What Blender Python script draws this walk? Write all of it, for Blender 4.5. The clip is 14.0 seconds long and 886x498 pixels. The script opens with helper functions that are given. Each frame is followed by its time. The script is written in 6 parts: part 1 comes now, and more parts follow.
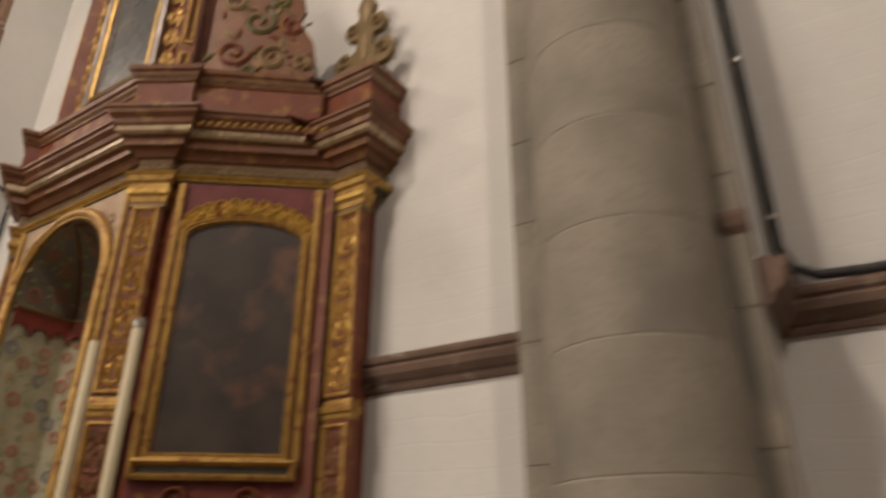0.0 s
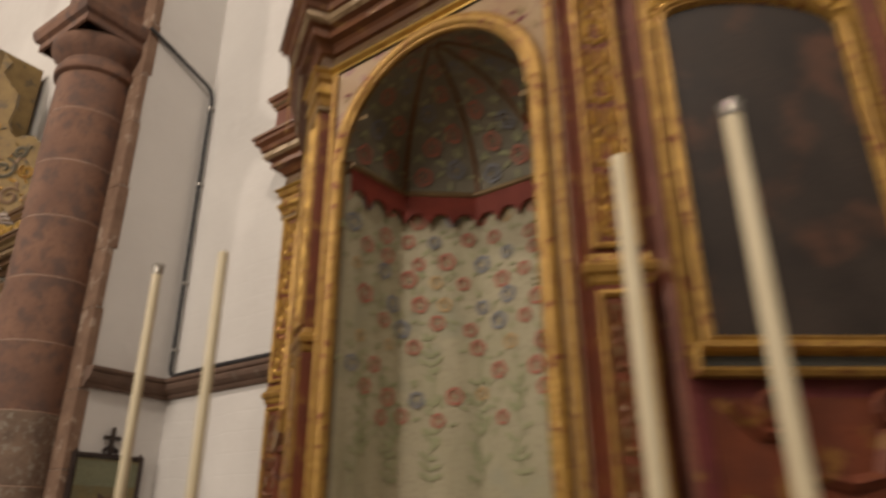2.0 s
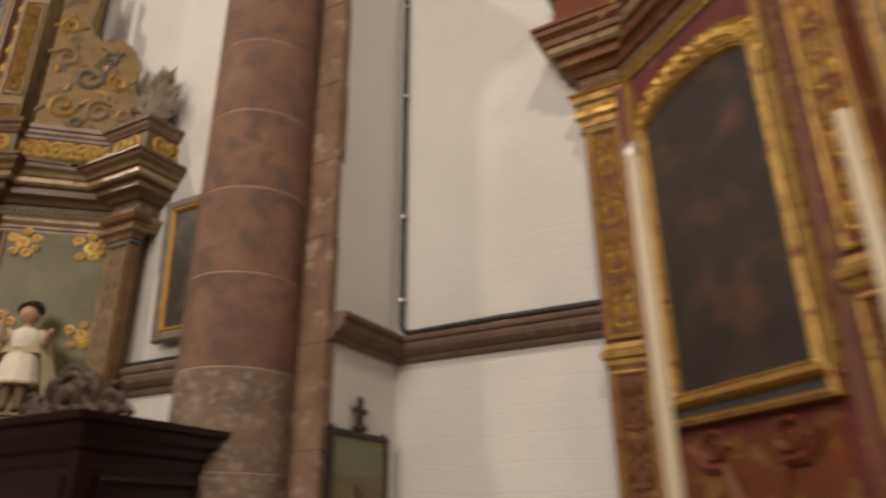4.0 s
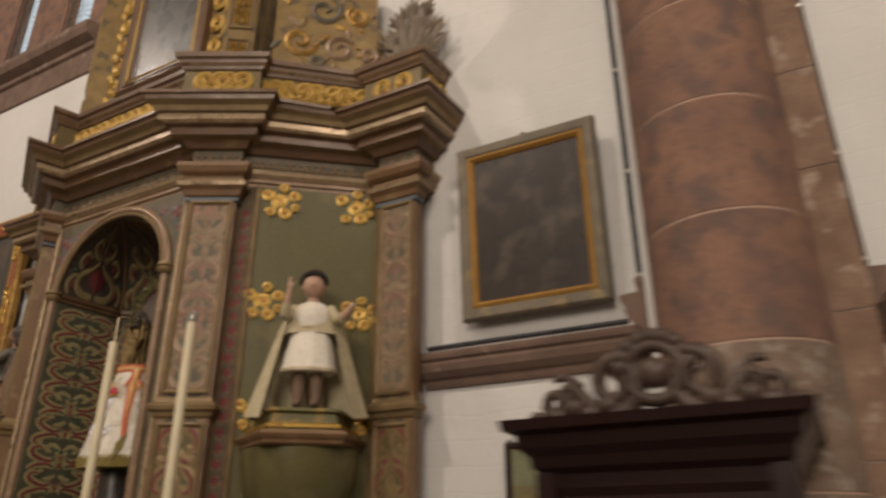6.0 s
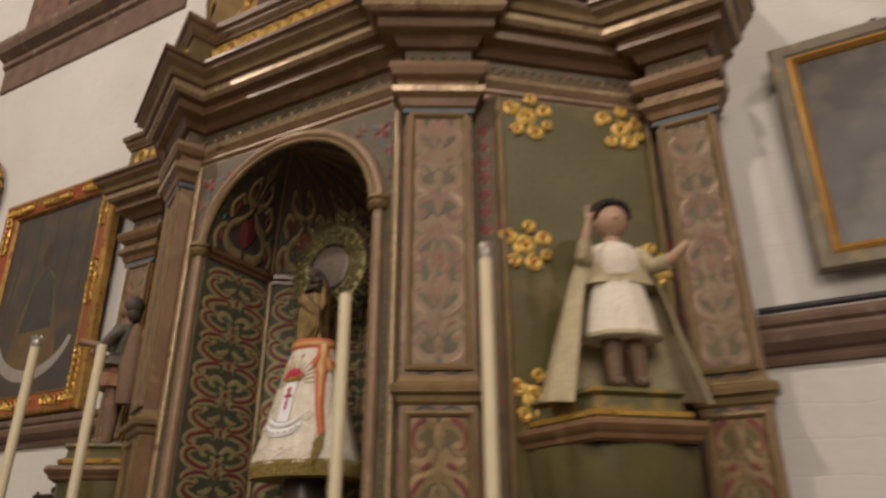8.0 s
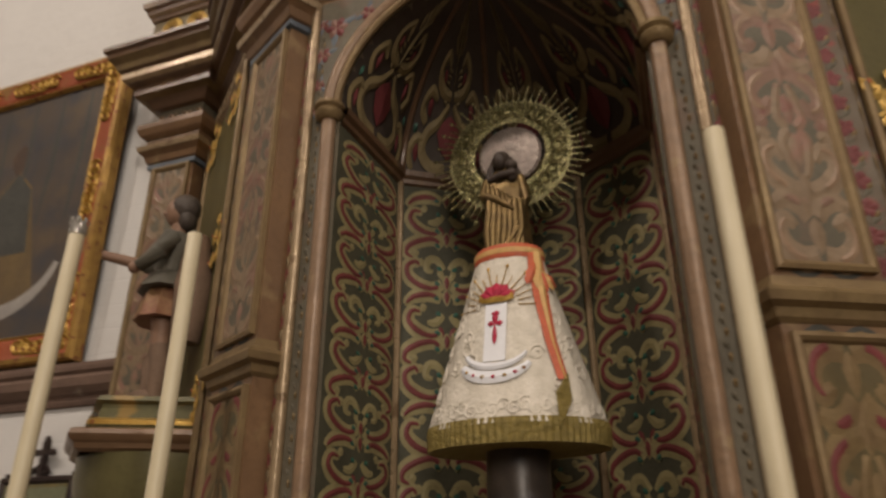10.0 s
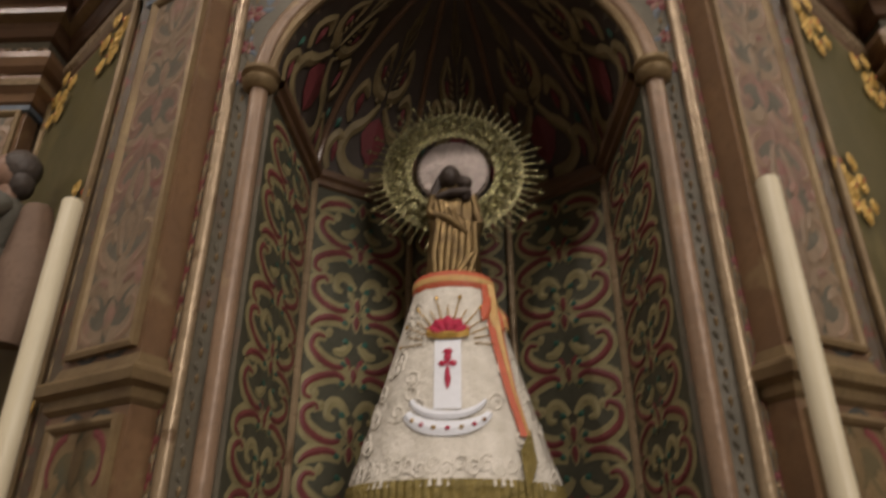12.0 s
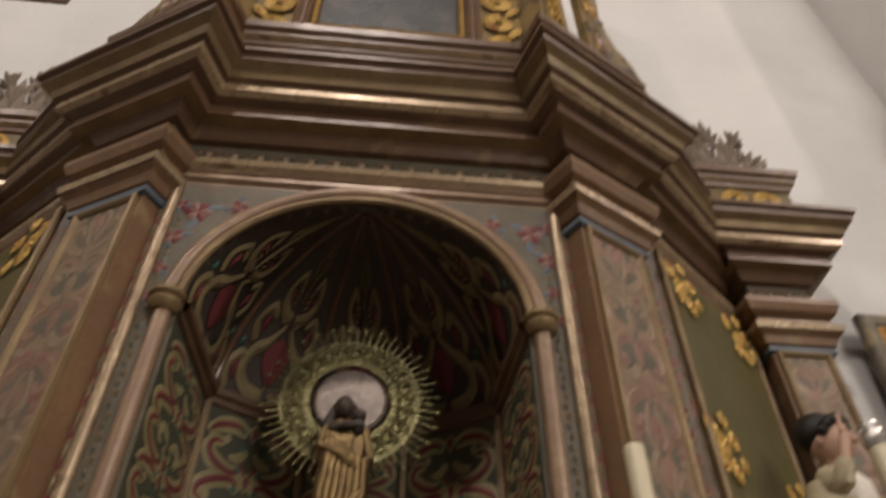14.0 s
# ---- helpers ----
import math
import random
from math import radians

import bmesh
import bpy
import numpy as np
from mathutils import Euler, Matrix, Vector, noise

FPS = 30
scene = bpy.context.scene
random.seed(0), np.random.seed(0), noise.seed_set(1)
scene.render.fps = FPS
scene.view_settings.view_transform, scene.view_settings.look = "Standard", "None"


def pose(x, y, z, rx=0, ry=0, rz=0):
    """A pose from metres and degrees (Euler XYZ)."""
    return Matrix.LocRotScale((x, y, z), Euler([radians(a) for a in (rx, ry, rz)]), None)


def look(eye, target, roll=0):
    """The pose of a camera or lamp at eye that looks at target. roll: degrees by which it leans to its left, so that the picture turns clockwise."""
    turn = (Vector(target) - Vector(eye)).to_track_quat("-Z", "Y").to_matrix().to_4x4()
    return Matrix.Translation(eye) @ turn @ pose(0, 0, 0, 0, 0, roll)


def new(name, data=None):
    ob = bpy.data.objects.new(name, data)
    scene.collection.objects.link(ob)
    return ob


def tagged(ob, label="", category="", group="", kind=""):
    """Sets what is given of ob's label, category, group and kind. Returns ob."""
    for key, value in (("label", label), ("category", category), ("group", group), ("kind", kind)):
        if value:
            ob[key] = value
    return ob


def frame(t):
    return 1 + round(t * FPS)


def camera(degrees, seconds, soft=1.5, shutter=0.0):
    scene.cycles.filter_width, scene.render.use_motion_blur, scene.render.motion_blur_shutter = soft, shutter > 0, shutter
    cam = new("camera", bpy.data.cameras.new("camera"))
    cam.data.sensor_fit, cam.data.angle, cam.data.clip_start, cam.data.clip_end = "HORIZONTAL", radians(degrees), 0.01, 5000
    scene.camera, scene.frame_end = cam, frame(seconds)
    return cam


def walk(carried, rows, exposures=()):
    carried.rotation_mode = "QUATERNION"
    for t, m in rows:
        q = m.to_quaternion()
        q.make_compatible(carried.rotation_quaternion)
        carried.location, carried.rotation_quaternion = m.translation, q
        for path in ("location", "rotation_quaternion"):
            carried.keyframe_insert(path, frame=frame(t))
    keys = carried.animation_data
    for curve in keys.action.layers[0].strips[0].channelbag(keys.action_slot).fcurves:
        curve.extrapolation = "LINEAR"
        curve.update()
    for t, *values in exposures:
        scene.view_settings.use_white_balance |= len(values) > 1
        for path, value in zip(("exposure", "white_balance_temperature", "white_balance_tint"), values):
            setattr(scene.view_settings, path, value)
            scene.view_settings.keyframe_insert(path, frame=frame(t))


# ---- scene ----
cam = camera(65.6, 14.0, soft=2.6, shutter=0.9)
KEY, SOFT = 288, 455
METRES, EYE, TILT, LEAN, TURN = 11.0, 1.5, 0.0, 0.0, 30.3
ROWS = [
    (0.0, 0.0, 0.0, 0.0, -0.07, 25.15, -0.15),
    (0.5, -0.0451, 0.0351, -0.0021, 2.12, 24.42, 0.02),
    (1.0, -0.0933, 0.0685, -0.0022, 3.65, 23.83, 0.12),
    (1.5, -0.1414, 0.0988, -0.0032, 4.15, 23.31, 0.17),
    (2.0, -0.1906, 0.1295, -0.0031, 4.15, 22.9, 0.17),
    (2.5, -0.237, 0.1563, -0.0045, 3.46, 22.58, 0.1),
    (3.0, -0.2828, 0.1847, -0.0041, 0.37, 22.3, 0.13),
    (3.5, -0.3341, 0.2055, 0.0002, -1.54, 22.29, 0.2),
    (4.0, -0.3885, 0.2224, 0.0024, -2.55, 22.5, 0.36),
    (6.5, -0.592, 0.3314, 0.0173, -1.3, 22.68, 0.14),
    (7.0, -0.6188, 0.3593, 0.019, -1.39, 23.06, 0.18),
    (7.5, -0.6459, 0.3858, 0.0193, -1.53, 23.39, 0.22),
    (8.0, -0.6733, 0.4119, 0.0213, -2.1, 23.67, 0.2),
    (8.5, -0.6987, 0.4419, 0.0207, -2.68, 23.67, 0.25),
    (9.0, -0.7249, 0.4686, 0.0212, -3.35, 23.63, 0.29),
    (11.5, -0.7851, 0.5543, 0.03, -24.4, 24.72, -0.05),
    (12.0, -0.7887, 0.5522, 0.0331, -28.21, 26.19, -0.0),
    (12.5, -0.7901, 0.5502, 0.035, -30.65, 29.2, 0.03),
    (13.0, -0.7916, 0.5478, 0.0366, -31.88, 33.74, -0.05),
    (13.5, -0.7913, 0.5453, 0.0367, -33.21, 38.57, -0.05),
    (14.0, -0.7887, 0.5413, 0.0369, -36.04, 42.84, 0.03),
]
walk(cam, [(t, pose(0, 0, EYE, TILT, LEAN, TURN) @ pose(METRES * x, METRES * y, METRES * z, 90 + pitch, roll, yaw)) for t, x, y, z, yaw, pitch, roll in ROWS],
     [(0.0, -0.12, 6550, 10), (4.0, -0.14, 6500, 10), (6.5, -0.14, 6500, 10), (9.0, -0.14, 6450, 10), (11.5, -0.16, 6050, 10), (13.0, -0.09, 5850, 10), (14.0, -0.10, 5950, 10)])


def lamp(name, place, target, watts, size, colour=(1.0, 0.84, 0.70)):
    data = bpy.data.lights.new(name, "AREA")
    data.shape, data.energy, data.size, data.color = "DISK", watts, size, colour
    ob = new(name, data)
    ob.matrix_world = look(place, target)
    return ob


# one floodlight high in each bay, and an added soft fill, no real fitting, in the nave
for bay in (-17.0, -11.2, -2.8, 3.2):
    lamp("bay_floodlight", (bay, -3.2, 9.5), (bay, 2.9, 2.8), KEY, 0.45)
lamp("nave_fill_light", (-6.0, -6.5, 5.5), (-6.0, 1.0, 3.0), SOFT, 4.0, (1.0, 0.86, 0.72))
world = bpy.data.worlds.new("world")
world.use_nodes = True
world.node_tree.nodes["Background"].inputs[0].default_value = (0.85, 0.9, 1.0, 1)
world.node_tree.nodes["Background"].inputs[1].default_value = 0.9
scene.world = world


# ---- materials ----
def surf(name, a, b, scale=6.0, rough=0.6, metal=0.0, bump=0.25, grain=70.0, stain=None, stain_scale=2.5, stain_cut=0.58, rough_var=0.15, speck=1.0, bricks=False, spec=0.25, stain_soft=0.09):
    """Two colours mixed by a coarse and a fine noise, optional stains, a fine relief."""
    m = bpy.data.materials.new(name)
    m.use_nodes = True
    nt = m.node_tree
    bsdf = nt.nodes["Principled BSDF"]
    tc = nt.nodes.new("ShaderNodeTexCoord")

    def noise_tex(s, detail):
        n = nt.nodes.new("ShaderNodeTexNoise")
        n.inputs["Scale"].default_value, n.inputs["Detail"].default_value = s, detail
        nt.links.new(tc.outputs["Object"], n.inputs["Vector"])
        return n

    def ramp(src, lo, hi):
        r = nt.nodes.new("ShaderNodeMapRange")
        r.inputs[1].default_value, r.inputs[2].default_value = lo, hi
        nt.links.new(src, r.inputs[0])
        return r.outputs[0]

    def mix(fac, c1, c2):
        x = nt.nodes.new("ShaderNodeMix")
        x.data_type = "RGBA"
        nt.links.new(fac, x.inputs[0])
        for k, c in ((6, c1), (7, c2)):
            if isinstance(c, tuple):
                x.inputs[k].default_value = (*c, 1)
            else:
                nt.links.new(c, x.inputs[k])
        return x.outputs[2]

    big, fine = noise_tex(scale, 5), noise_tex(grain, 3)
    col = mix(ramp(big.outputs["Fac"], 0.35, 0.65), a, b)
    dark = tuple((1 - 0.28 * speck) * v for v in a)
    col = mix(ramp(fine.outputs["Fac"], 0.5, 0.8), col, dark)
    if stain:
        st = noise_tex(stain_scale, 6)
        col = mix(ramp(st.outputs["Fac"], stain_cut, stain_cut + stain_soft), col, stain)
    nt.links.new(col, bsdf.inputs["Base Color"])
    r = nt.nodes.new("ShaderNodeMapRange")
    r.inputs[3].default_value, r.inputs[4].default_value = rough - rough_var, min(1.0, rough + rough_var)
    nt.links.new(big.outputs["Fac"], r.inputs[0])
    nt.links.new(r.outputs[0], bsdf.inputs["Roughness"])
    bsdf.inputs["Metallic"].default_value, bsdf.inputs["Specular IOR Level"].default_value = metal, spec
    add = nt.nodes.new("ShaderNodeMath")
    add.operation = "MULTIPLY_ADD"
    add.inputs[1].default_value = 0.4
    nt.links.new(fine.outputs["Fac"], add.inputs[0])
    nt.links.new(big.outputs["Fac"], add.inputs[2])
    if bricks:
        mp = nt.nodes.new("ShaderNodeMapping")
        mp.inputs["Rotation"].default_value[0] = radians(90)
        wob = nt.nodes.new("ShaderNodeMix")
        wob.data_type = "RGBA"
        wob.inputs[0].default_value = 0.09
        warp = noise_tex(2.2, 3)
        nt.links.new(tc.outputs["Object"], wob.inputs[6])
        nt.links.new(warp.outputs["Color"], wob.inputs[7])
        nt.links.new(wob.outputs[2], mp.inputs["Vector"])
        bt = nt.nodes.new("ShaderNodeTexBrick")
        bt.inputs["Scale"].default_value, bt.inputs["Mortar Size"].default_value, bt.inputs["Mortar Smooth"].default_value = 2.2, 0.012, 1.0
        nt.links.new(mp.outputs[0], bt.inputs["Vector"])
        low = nt.nodes.new("ShaderNodeMath")
        low.operation = "MULTIPLY_ADD"
        low.inputs[1].default_value = -0.11
        nt.links.new(bt.outputs["Fac"], low.inputs[0])
        nt.links.new(add.outputs[0], low.inputs[2])
        add = low
    bp = nt.nodes.new("ShaderNodeBump")
    bp.inputs["Strength"].default_value, bp.inputs["Distance"].default_value = bump, 0.01
    nt.links.new(add.outputs[0], bp.inputs["Height"])
    nt.links.new(bp.outputs[0], bsdf.inputs["Normal"])
    return m


PLASTER = surf("white_plaster", (0.65, 0.637, 0.615), (0.58, 0.565, 0.545), 1.1, 0.9, bump=0.7, grain=14, stain=(0.56, 0.54, 0.52), stain_scale=0.7, stain_cut=0.60, speck=0.16, bricks=True)
RED_STONE = surf("red_sandstone", (0.225, 0.127, 0.088), (0.168, 0.098, 0.074), 4, 0.85, bump=0.8, grain=38, stain=(0.125, 0.083, 0.070), stain_scale=10, stain_cut=0.46, stain_soft=0.2)
MOTTLED = surf("mottled_red_stone", (0.225, 0.160, 0.118), (0.145, 0.105, 0.082), 9, 0.85, bump=1.0, grain=40, stain=(0.285, 0.25, 0.205), stain_scale=26, stain_cut=0.52, stain_soft=0.14)
GREY_STONE = surf("grey_limestone", (0.306, 0.272, 0.225), (0.230, 0.208, 0.174), 3, 0.9, bump=0.45, grain=40, stain=(0.204, 0.187, 0.162), stain_scale=1.6, stain_cut=0.57)
MORTAR = surf("pale_mortar", (0.45, 0.33, 0.26), (0.38, 0.26, 0.2), 8, 0.9)
GREY_MORTAR = surf("grey_mortar", (0.33, 0.30, 0.25), (0.38, 0.35, 0.29), 8, 0.9)
STRING_STONE = surf("string_stone", (0.190, 0.125, 0.094), (0.135, 0.092, 0.073), 6, 0.8, bump=0.5, stain=(0.29, 0.235, 0.19), stain_scale=9, stain_cut=0.63)
FLOOR_STONE = surf("floor_stone", (0.21, 0.175, 0.14), (0.16, 0.13, 0.105), 2, 0.5)
BLACK_PIPE = surf("black_pipe", (0.03, 0.03, 0.035), (0.05, 0.05, 0.05), 20, 0.4, bump=0.05)
STEEL = surf("clip_steel", (0.5, 0.48, 0.44), (0.4, 0.38, 0.36), 30, 0.35, 0.9, 0.05)
GILT = surf("worn_gilding", (0.41, 0.245, 0.06), (0.285, 0.158, 0.04), 14, 0.42, 0.4, 0.35, 60, stain=(0.18, 0.06, 0.025), stain_scale=28, stain_cut=0.57, spec=0.4)
BRIGHT_GILT = surf("bright_gilding", (0.56, 0.36, 0.085), (0.42, 0.25, 0.05), 18, 0.34, 0.5, 0.4, 60, stain=(0.25, 0.09, 0.03), stain_scale=22, stain_cut=0.58, spec=0.5)
OLD_GOLD = surf("dull_gold_paint", (0.222, 0.157, 0.076), (0.166, 0.112, 0.058), 10, 0.45, 0.25, 0.3)
RED_PAINT = surf("dark_red_paint", (0.165, 0.047, 0.022), (0.12, 0.036, 0.02), 9, 0.5, 0, 0.25, 60, stain=(0.22, 0.105, 0.03), stain_scale=11, stain_cut=0.56)
CRIMSON = surf("crimson_paint", (0.15, 0.036, 0.036), (0.11, 0.026, 0.026), 9, 0.55, 0, 0.25, 60, stain=(0.19, 0.08, 0.03), stain_scale=11, stain_cut=0.6)
WALNUT = surf("brown_gilt_wood", (0.190, 0.110, 0.055), (0.145, 0.083, 0.043), 7, 0.40, 0.05, 0.3, 50, stain=(0.225, 0.15, 0.075), stain_scale=8, stain_cut=0.58, spec=0.4)
DEEP_BROWN = surf("deep_brown_wood", (0.140, 0.080, 0.043), (0.103, 0.058, 0.033), 8, 0.34, 0.05, 0.3, 60, stain=(0.175, 0.11, 0.055), stain_scale=9, stain_cut=0.60, spec=0.5)
# pale gilding, with the light caught on moulding edges put into its colour
LIT_FILLET = surf("lit_pale_gilt_fillet", (0.37, 0.275, 0.165), (0.27, 0.195, 0.115), 16, 0.30, 0.3, 0.3, 60, stain=(0.17, 0.11, 0.06), stain_scale=12, stain_cut=0.57, spec=0.5)
BLUE_LINE = surf("blue_grey_line", (0.120, 0.143, 0.165), (0.090, 0.105, 0.128), 10, 0.5)
ROSE_BROWN = surf("rose_brown_wood", (0.27, 0.178, 0.11), (0.21, 0.137, 0.085), 10, 0.36, 0.08, 0.3, 60, stain=(0.31, 0.225, 0.13), stain_scale=12, stain_cut=0.6, spec=0.4)
GREEN = surf("olive_green_paint", (0.116, 0.101, 0.041), (0.094, 0.083, 0.038), 3, 0.36, 0, 0.12, 50, stain=(0.143, 0.120, 0.053), stain_scale=3)
GREY_GREEN = surf("grey_green_ground", (0.135, 0.118, 0.083), (0.102, 0.090, 0.064), 9, 0.5, 0, 0.25, 60, stain=(0.14, 0.10, 0.07), stain_scale=12, stain_cut=0.56)
NICHE_GREEN = surf("dark_green_ground", (0.082, 0.080, 0.054), (0.064, 0.062, 0.042), 9, 0.55, 0, 0.25, spec=0.2)
CREAM = surf("cream_scroll_paint", (0.30, 0.26, 0.130), (0.235, 0.20, 0.100), 14, 0.5, 0.0, 0.3, spec=0.2)
SCROLL_RED = surf("scroll_red", (0.175, 0.045, 0.044), (0.135, 0.036, 0.036), 14, 0.5)
TEAL = surf("teal_dots", (0.042, 0.119, 0.084), (0.035, 0.091, 0.070), 14, 0.4)
PINK = surf("faded_pink", (0.26, 0.145, 0.115), (0.21, 0.12, 0.095), 12, 0.5)
BUFF = surf("buff_scroll", (0.235, 0.170, 0.108), (0.190, 0.135, 0.085), 12, 0.45, 0.05, 0.25, 60, stain=(0.25, 0.14, 0.105), stain_scale=6, stain_cut=0.55)
FADED_ROSE = surf("faded_rose_paint", (0.225, 0.135, 0.095), (0.185, 0.115, 0.082), 10, 0.45, 0.03, 0.25, 60, stain=(0.20, 0.09, 0.07), stain_scale=16, stain_cut=0.58)
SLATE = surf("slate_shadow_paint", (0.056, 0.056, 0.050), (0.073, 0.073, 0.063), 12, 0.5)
CANVAS = surf("dark_oil_canvas", (0.030, 0.024, 0.021), (0.045, 0.034, 0.028), 5, 0.5, 0, 0.12, 120, stain=(0.115, 0.055, 0.035), stain_scale=4.6, stain_cut=0.53, stain_soft=0.22, spec=0.35)
CANVAS_FLESH = surf("faded_figure_paint", (0.098, 0.059, 0.038), (0.063, 0.042, 0.032), 7, 0.6, 0, 0.1)
CANVAS_GREY = surf("greyed_oil_canvas", (0.055, 0.046, 0.040), (0.030, 0.025, 0.024), 5, 0.32, 0, 0.2, 120, stain=(0.125, 0.098, 0.075), stain_scale=5.5, stain_cut=0.50, stain_soft=0.25, spec=0.4)
CANVAS_BLUE = surf("blue_black_canvas", (0.062, 0.058, 0.060), (0.092, 0.070, 0.052), 6, 0.38, 0, 0.1, 120, stain=(0.145, 0.10, 0.055), stain_scale=4, stain_cut=0.53, stain_soft=0.25)
SOLDIER_SKIN = surf("darkened_carnation", (0.27, 0.165, 0.11), (0.21, 0.125, 0.085), 8, 0.45, 0, 0.1)
SOLDIER_HAIR = surf("grey_brown_hair", (0.085, 0.068, 0.056), (0.06, 0.048, 0.04), 30, 0.5, 0, 0.6)
FRAME_RED = surf("vermilion_frame_paint", (0.33, 0.085, 0.035), (0.27, 0.075, 0.035), 9, 0.4, 0, 0.2, 60, stain=(0.24, 0.14, 0.045), stain_scale=9, stain_cut=0.6)
CREST_GOLD = surf("ochre_gold_board", (0.24, 0.165, 0.066), (0.18, 0.12, 0.05), 8, 0.42, 0.15, 0.3, 60, stain=(0.11, 0.085, 0.05), stain_scale=9, stain_cut=0.56)
CANVAS_SLATE = surf("slate_oil_canvas", (0.088, 0.09, 0.09), (0.06, 0.06, 0.06), 4.5, 0.28, 0, 0.12, 120, stain=(0.13, 0.12, 0.105), stain_scale=5, stain_cut=0.55, stain_soft=0.2, spec=0.5)
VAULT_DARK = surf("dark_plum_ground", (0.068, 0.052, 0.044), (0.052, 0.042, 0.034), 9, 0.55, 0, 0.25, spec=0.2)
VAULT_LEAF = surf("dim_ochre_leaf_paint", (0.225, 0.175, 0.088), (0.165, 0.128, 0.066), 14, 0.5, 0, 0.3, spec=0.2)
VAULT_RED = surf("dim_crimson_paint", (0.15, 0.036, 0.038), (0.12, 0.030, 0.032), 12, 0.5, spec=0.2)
LEAF_GILT = surf("flat_leaf_gilding", (0.50, 0.33, 0.085), (0.38, 0.235, 0.06), 20, 0.5, 0.2, 0.3, 60, stain=(0.24, 0.10, 0.035), stain_scale=24, stain_cut=0.58)
OCHRE = surf("ochre_paint", (0.16, 0.11, 0.05), (0.12, 0.085, 0.045), 7, 0.4)
SILVER_PAINT = surf("silver_grey_paint", (0.34, 0.32, 0.29), (0.28, 0.26, 0.24), 9, 0.4)
PRINT = surf("devotional_print", (0.19, 0.15, 0.065), (0.13, 0.125, 0.075), 9, 0.25, 0, 0.05, 60, stain=(0.20, 0.09, 0.05), stain_scale=9, stain_cut=0.60)
PRINT_SKY = surf("print_sky", (0.185, 0.19, 0.115), (0.15, 0.16, 0.10), 6, 0.25, 0, 0.05)
WAX = surf("ivory_wax", (0.588, 0.521, 0.361), (0.538, 0.470, 0.319), 6, 0.4, 0, 0.08, speck=0.12, spec=0.4)
GLASSY = surf("glass_follower", (0.55, 0.53, 0.48), (0.4, 0.38, 0.34), 40, 0.15, 0.6, 0.3)
CURTAIN = surf("cream_painted_cloth", (0.435, 0.395, 0.285), (0.365, 0.345, 0.235), 3, 0.8, 0, 0.2, 60, stain=(0.34, 0.33, 0.24), stain_scale=4)
CLOTH_RED = surf("printed_red", (0.43, 0.165, 0.12), (0.38, 0.18, 0.13), 20, 0.8)
CLOTH_BLUE = surf("printed_blue", (0.20, 0.21, 0.24), (0.24, 0.24, 0.25), 20, 0.8)
CLOTH_GREEN = surf("printed_green", (0.29, 0.31, 0.18), (0.34, 0.345, 0.21), 20, 0.8)
CLOTH_GOLD = surf("printed_ochre", (0.50, 0.36, 0.19), (0.45, 0.32, 0.17), 20, 0.8)
VALANCE = surf("red_valance", (0.215, 0.042, 0.028), (0.165, 0.036, 0.026), 9, 0.6)
DOME_GROUND = surf("pale_green_dome", (0.235, 0.215, 0.16), (0.195, 0.18, 0.137), 6, 0.7)
RIB_PAINT = surf("russet_rib", (0.195, 0.090, 0.038), (0.150, 0.068, 0.030), 9, 0.5)
PALE_PANEL = surf("pale_gold_marbled", (0.336, 0.248, 0.152), (0.288, 0.192, 0.112), 9, 0.45, 0.1, 0.25, stain=(0.208, 0.104, 0.088), stain_scale=10, stain_cut=0.56)
MANTLE = surf("white_embroidered_satin", (0.70, 0.65, 0.56), (0.59, 0.545, 0.455), 30, 0.5, 0, 0.7, 90, speck=0.5)
MANTLE_PLAIN = surf("white_satin", (0.76, 0.77, 0.80), (0.70, 0.71, 0.74), 12, 0.4, 0, 0.2, speck=0.2)
SASH = surf("orange_red_ribbon", (0.54, 0.13, 0.065), (0.46, 0.11, 0.055), 14, 0.45)
SASH_GOLD = surf("yellow_ribbon", (0.62, 0.40, 0.16), (0.55, 0.33, 0.12), 14, 0.45)
FRINGE = surf("olive_gold_fringe", (0.26, 0.20, 0.06), (0.18, 0.14, 0.045), 60, 0.5, 0.2, 0.7, 160)
CROSS_RED = surf("crimson_embroidery", (0.45, 0.03, 0.07), (0.36, 0.03, 0.06), 14, 0.6)
SILVER_GILT = surf("pierced_silver_gilt", (0.345, 0.315, 0.165), (0.203, 0.184, 0.083), 70, 0.25, 0.75, 0.9, 150)
PALE_SILVER = surf("pale_rose_silver", (0.294, 0.246, 0.215), (0.241, 0.201, 0.179), 40, 0.35, 0.5, 0.5, 150)
BRONZE = surf("gilt_bronze", (0.24, 0.165, 0.07), (0.12, 0.082, 0.038), 30, 0.36, 0.7, 0.3)
BLACK_FIGURE = surf("dark_carved_wood", (0.045, 0.033, 0.027), (0.06, 0.045, 0.035), 20, 0.45)
SKIN = surf("carnation_paint", (0.47, 0.31, 0.225), (0.41, 0.26, 0.185), 8, 0.45, 0, 0.05, speck=0.1)
HAIR = surf("black_hair_paint", (0.02, 0.016, 0.014), (0.03, 0.025, 0.02), 30, 0.5, 0, 0.6)
TUNIC = surf("white_linen", (0.72, 0.67, 0.58), (0.65, 0.60, 0.51), 9, 0.8, 0, 0.25)
CAPE = surf("ecru_cape", (0.47, 0.41, 0.27), (0.40, 0.34, 0.22), 14, 0.7, 0, 0.4)
SHADOW_CLOTH = surf("brown_stockings", (0.19, 0.125, 0.085), (0.15, 0.10, 0.07), 9, 0.7)
SOLDIER_TUNIC = surf("grey_green_tunic", (0.12, 0.11, 0.085), (0.09, 0.085, 0.07), 9, 0.5, 0.1)
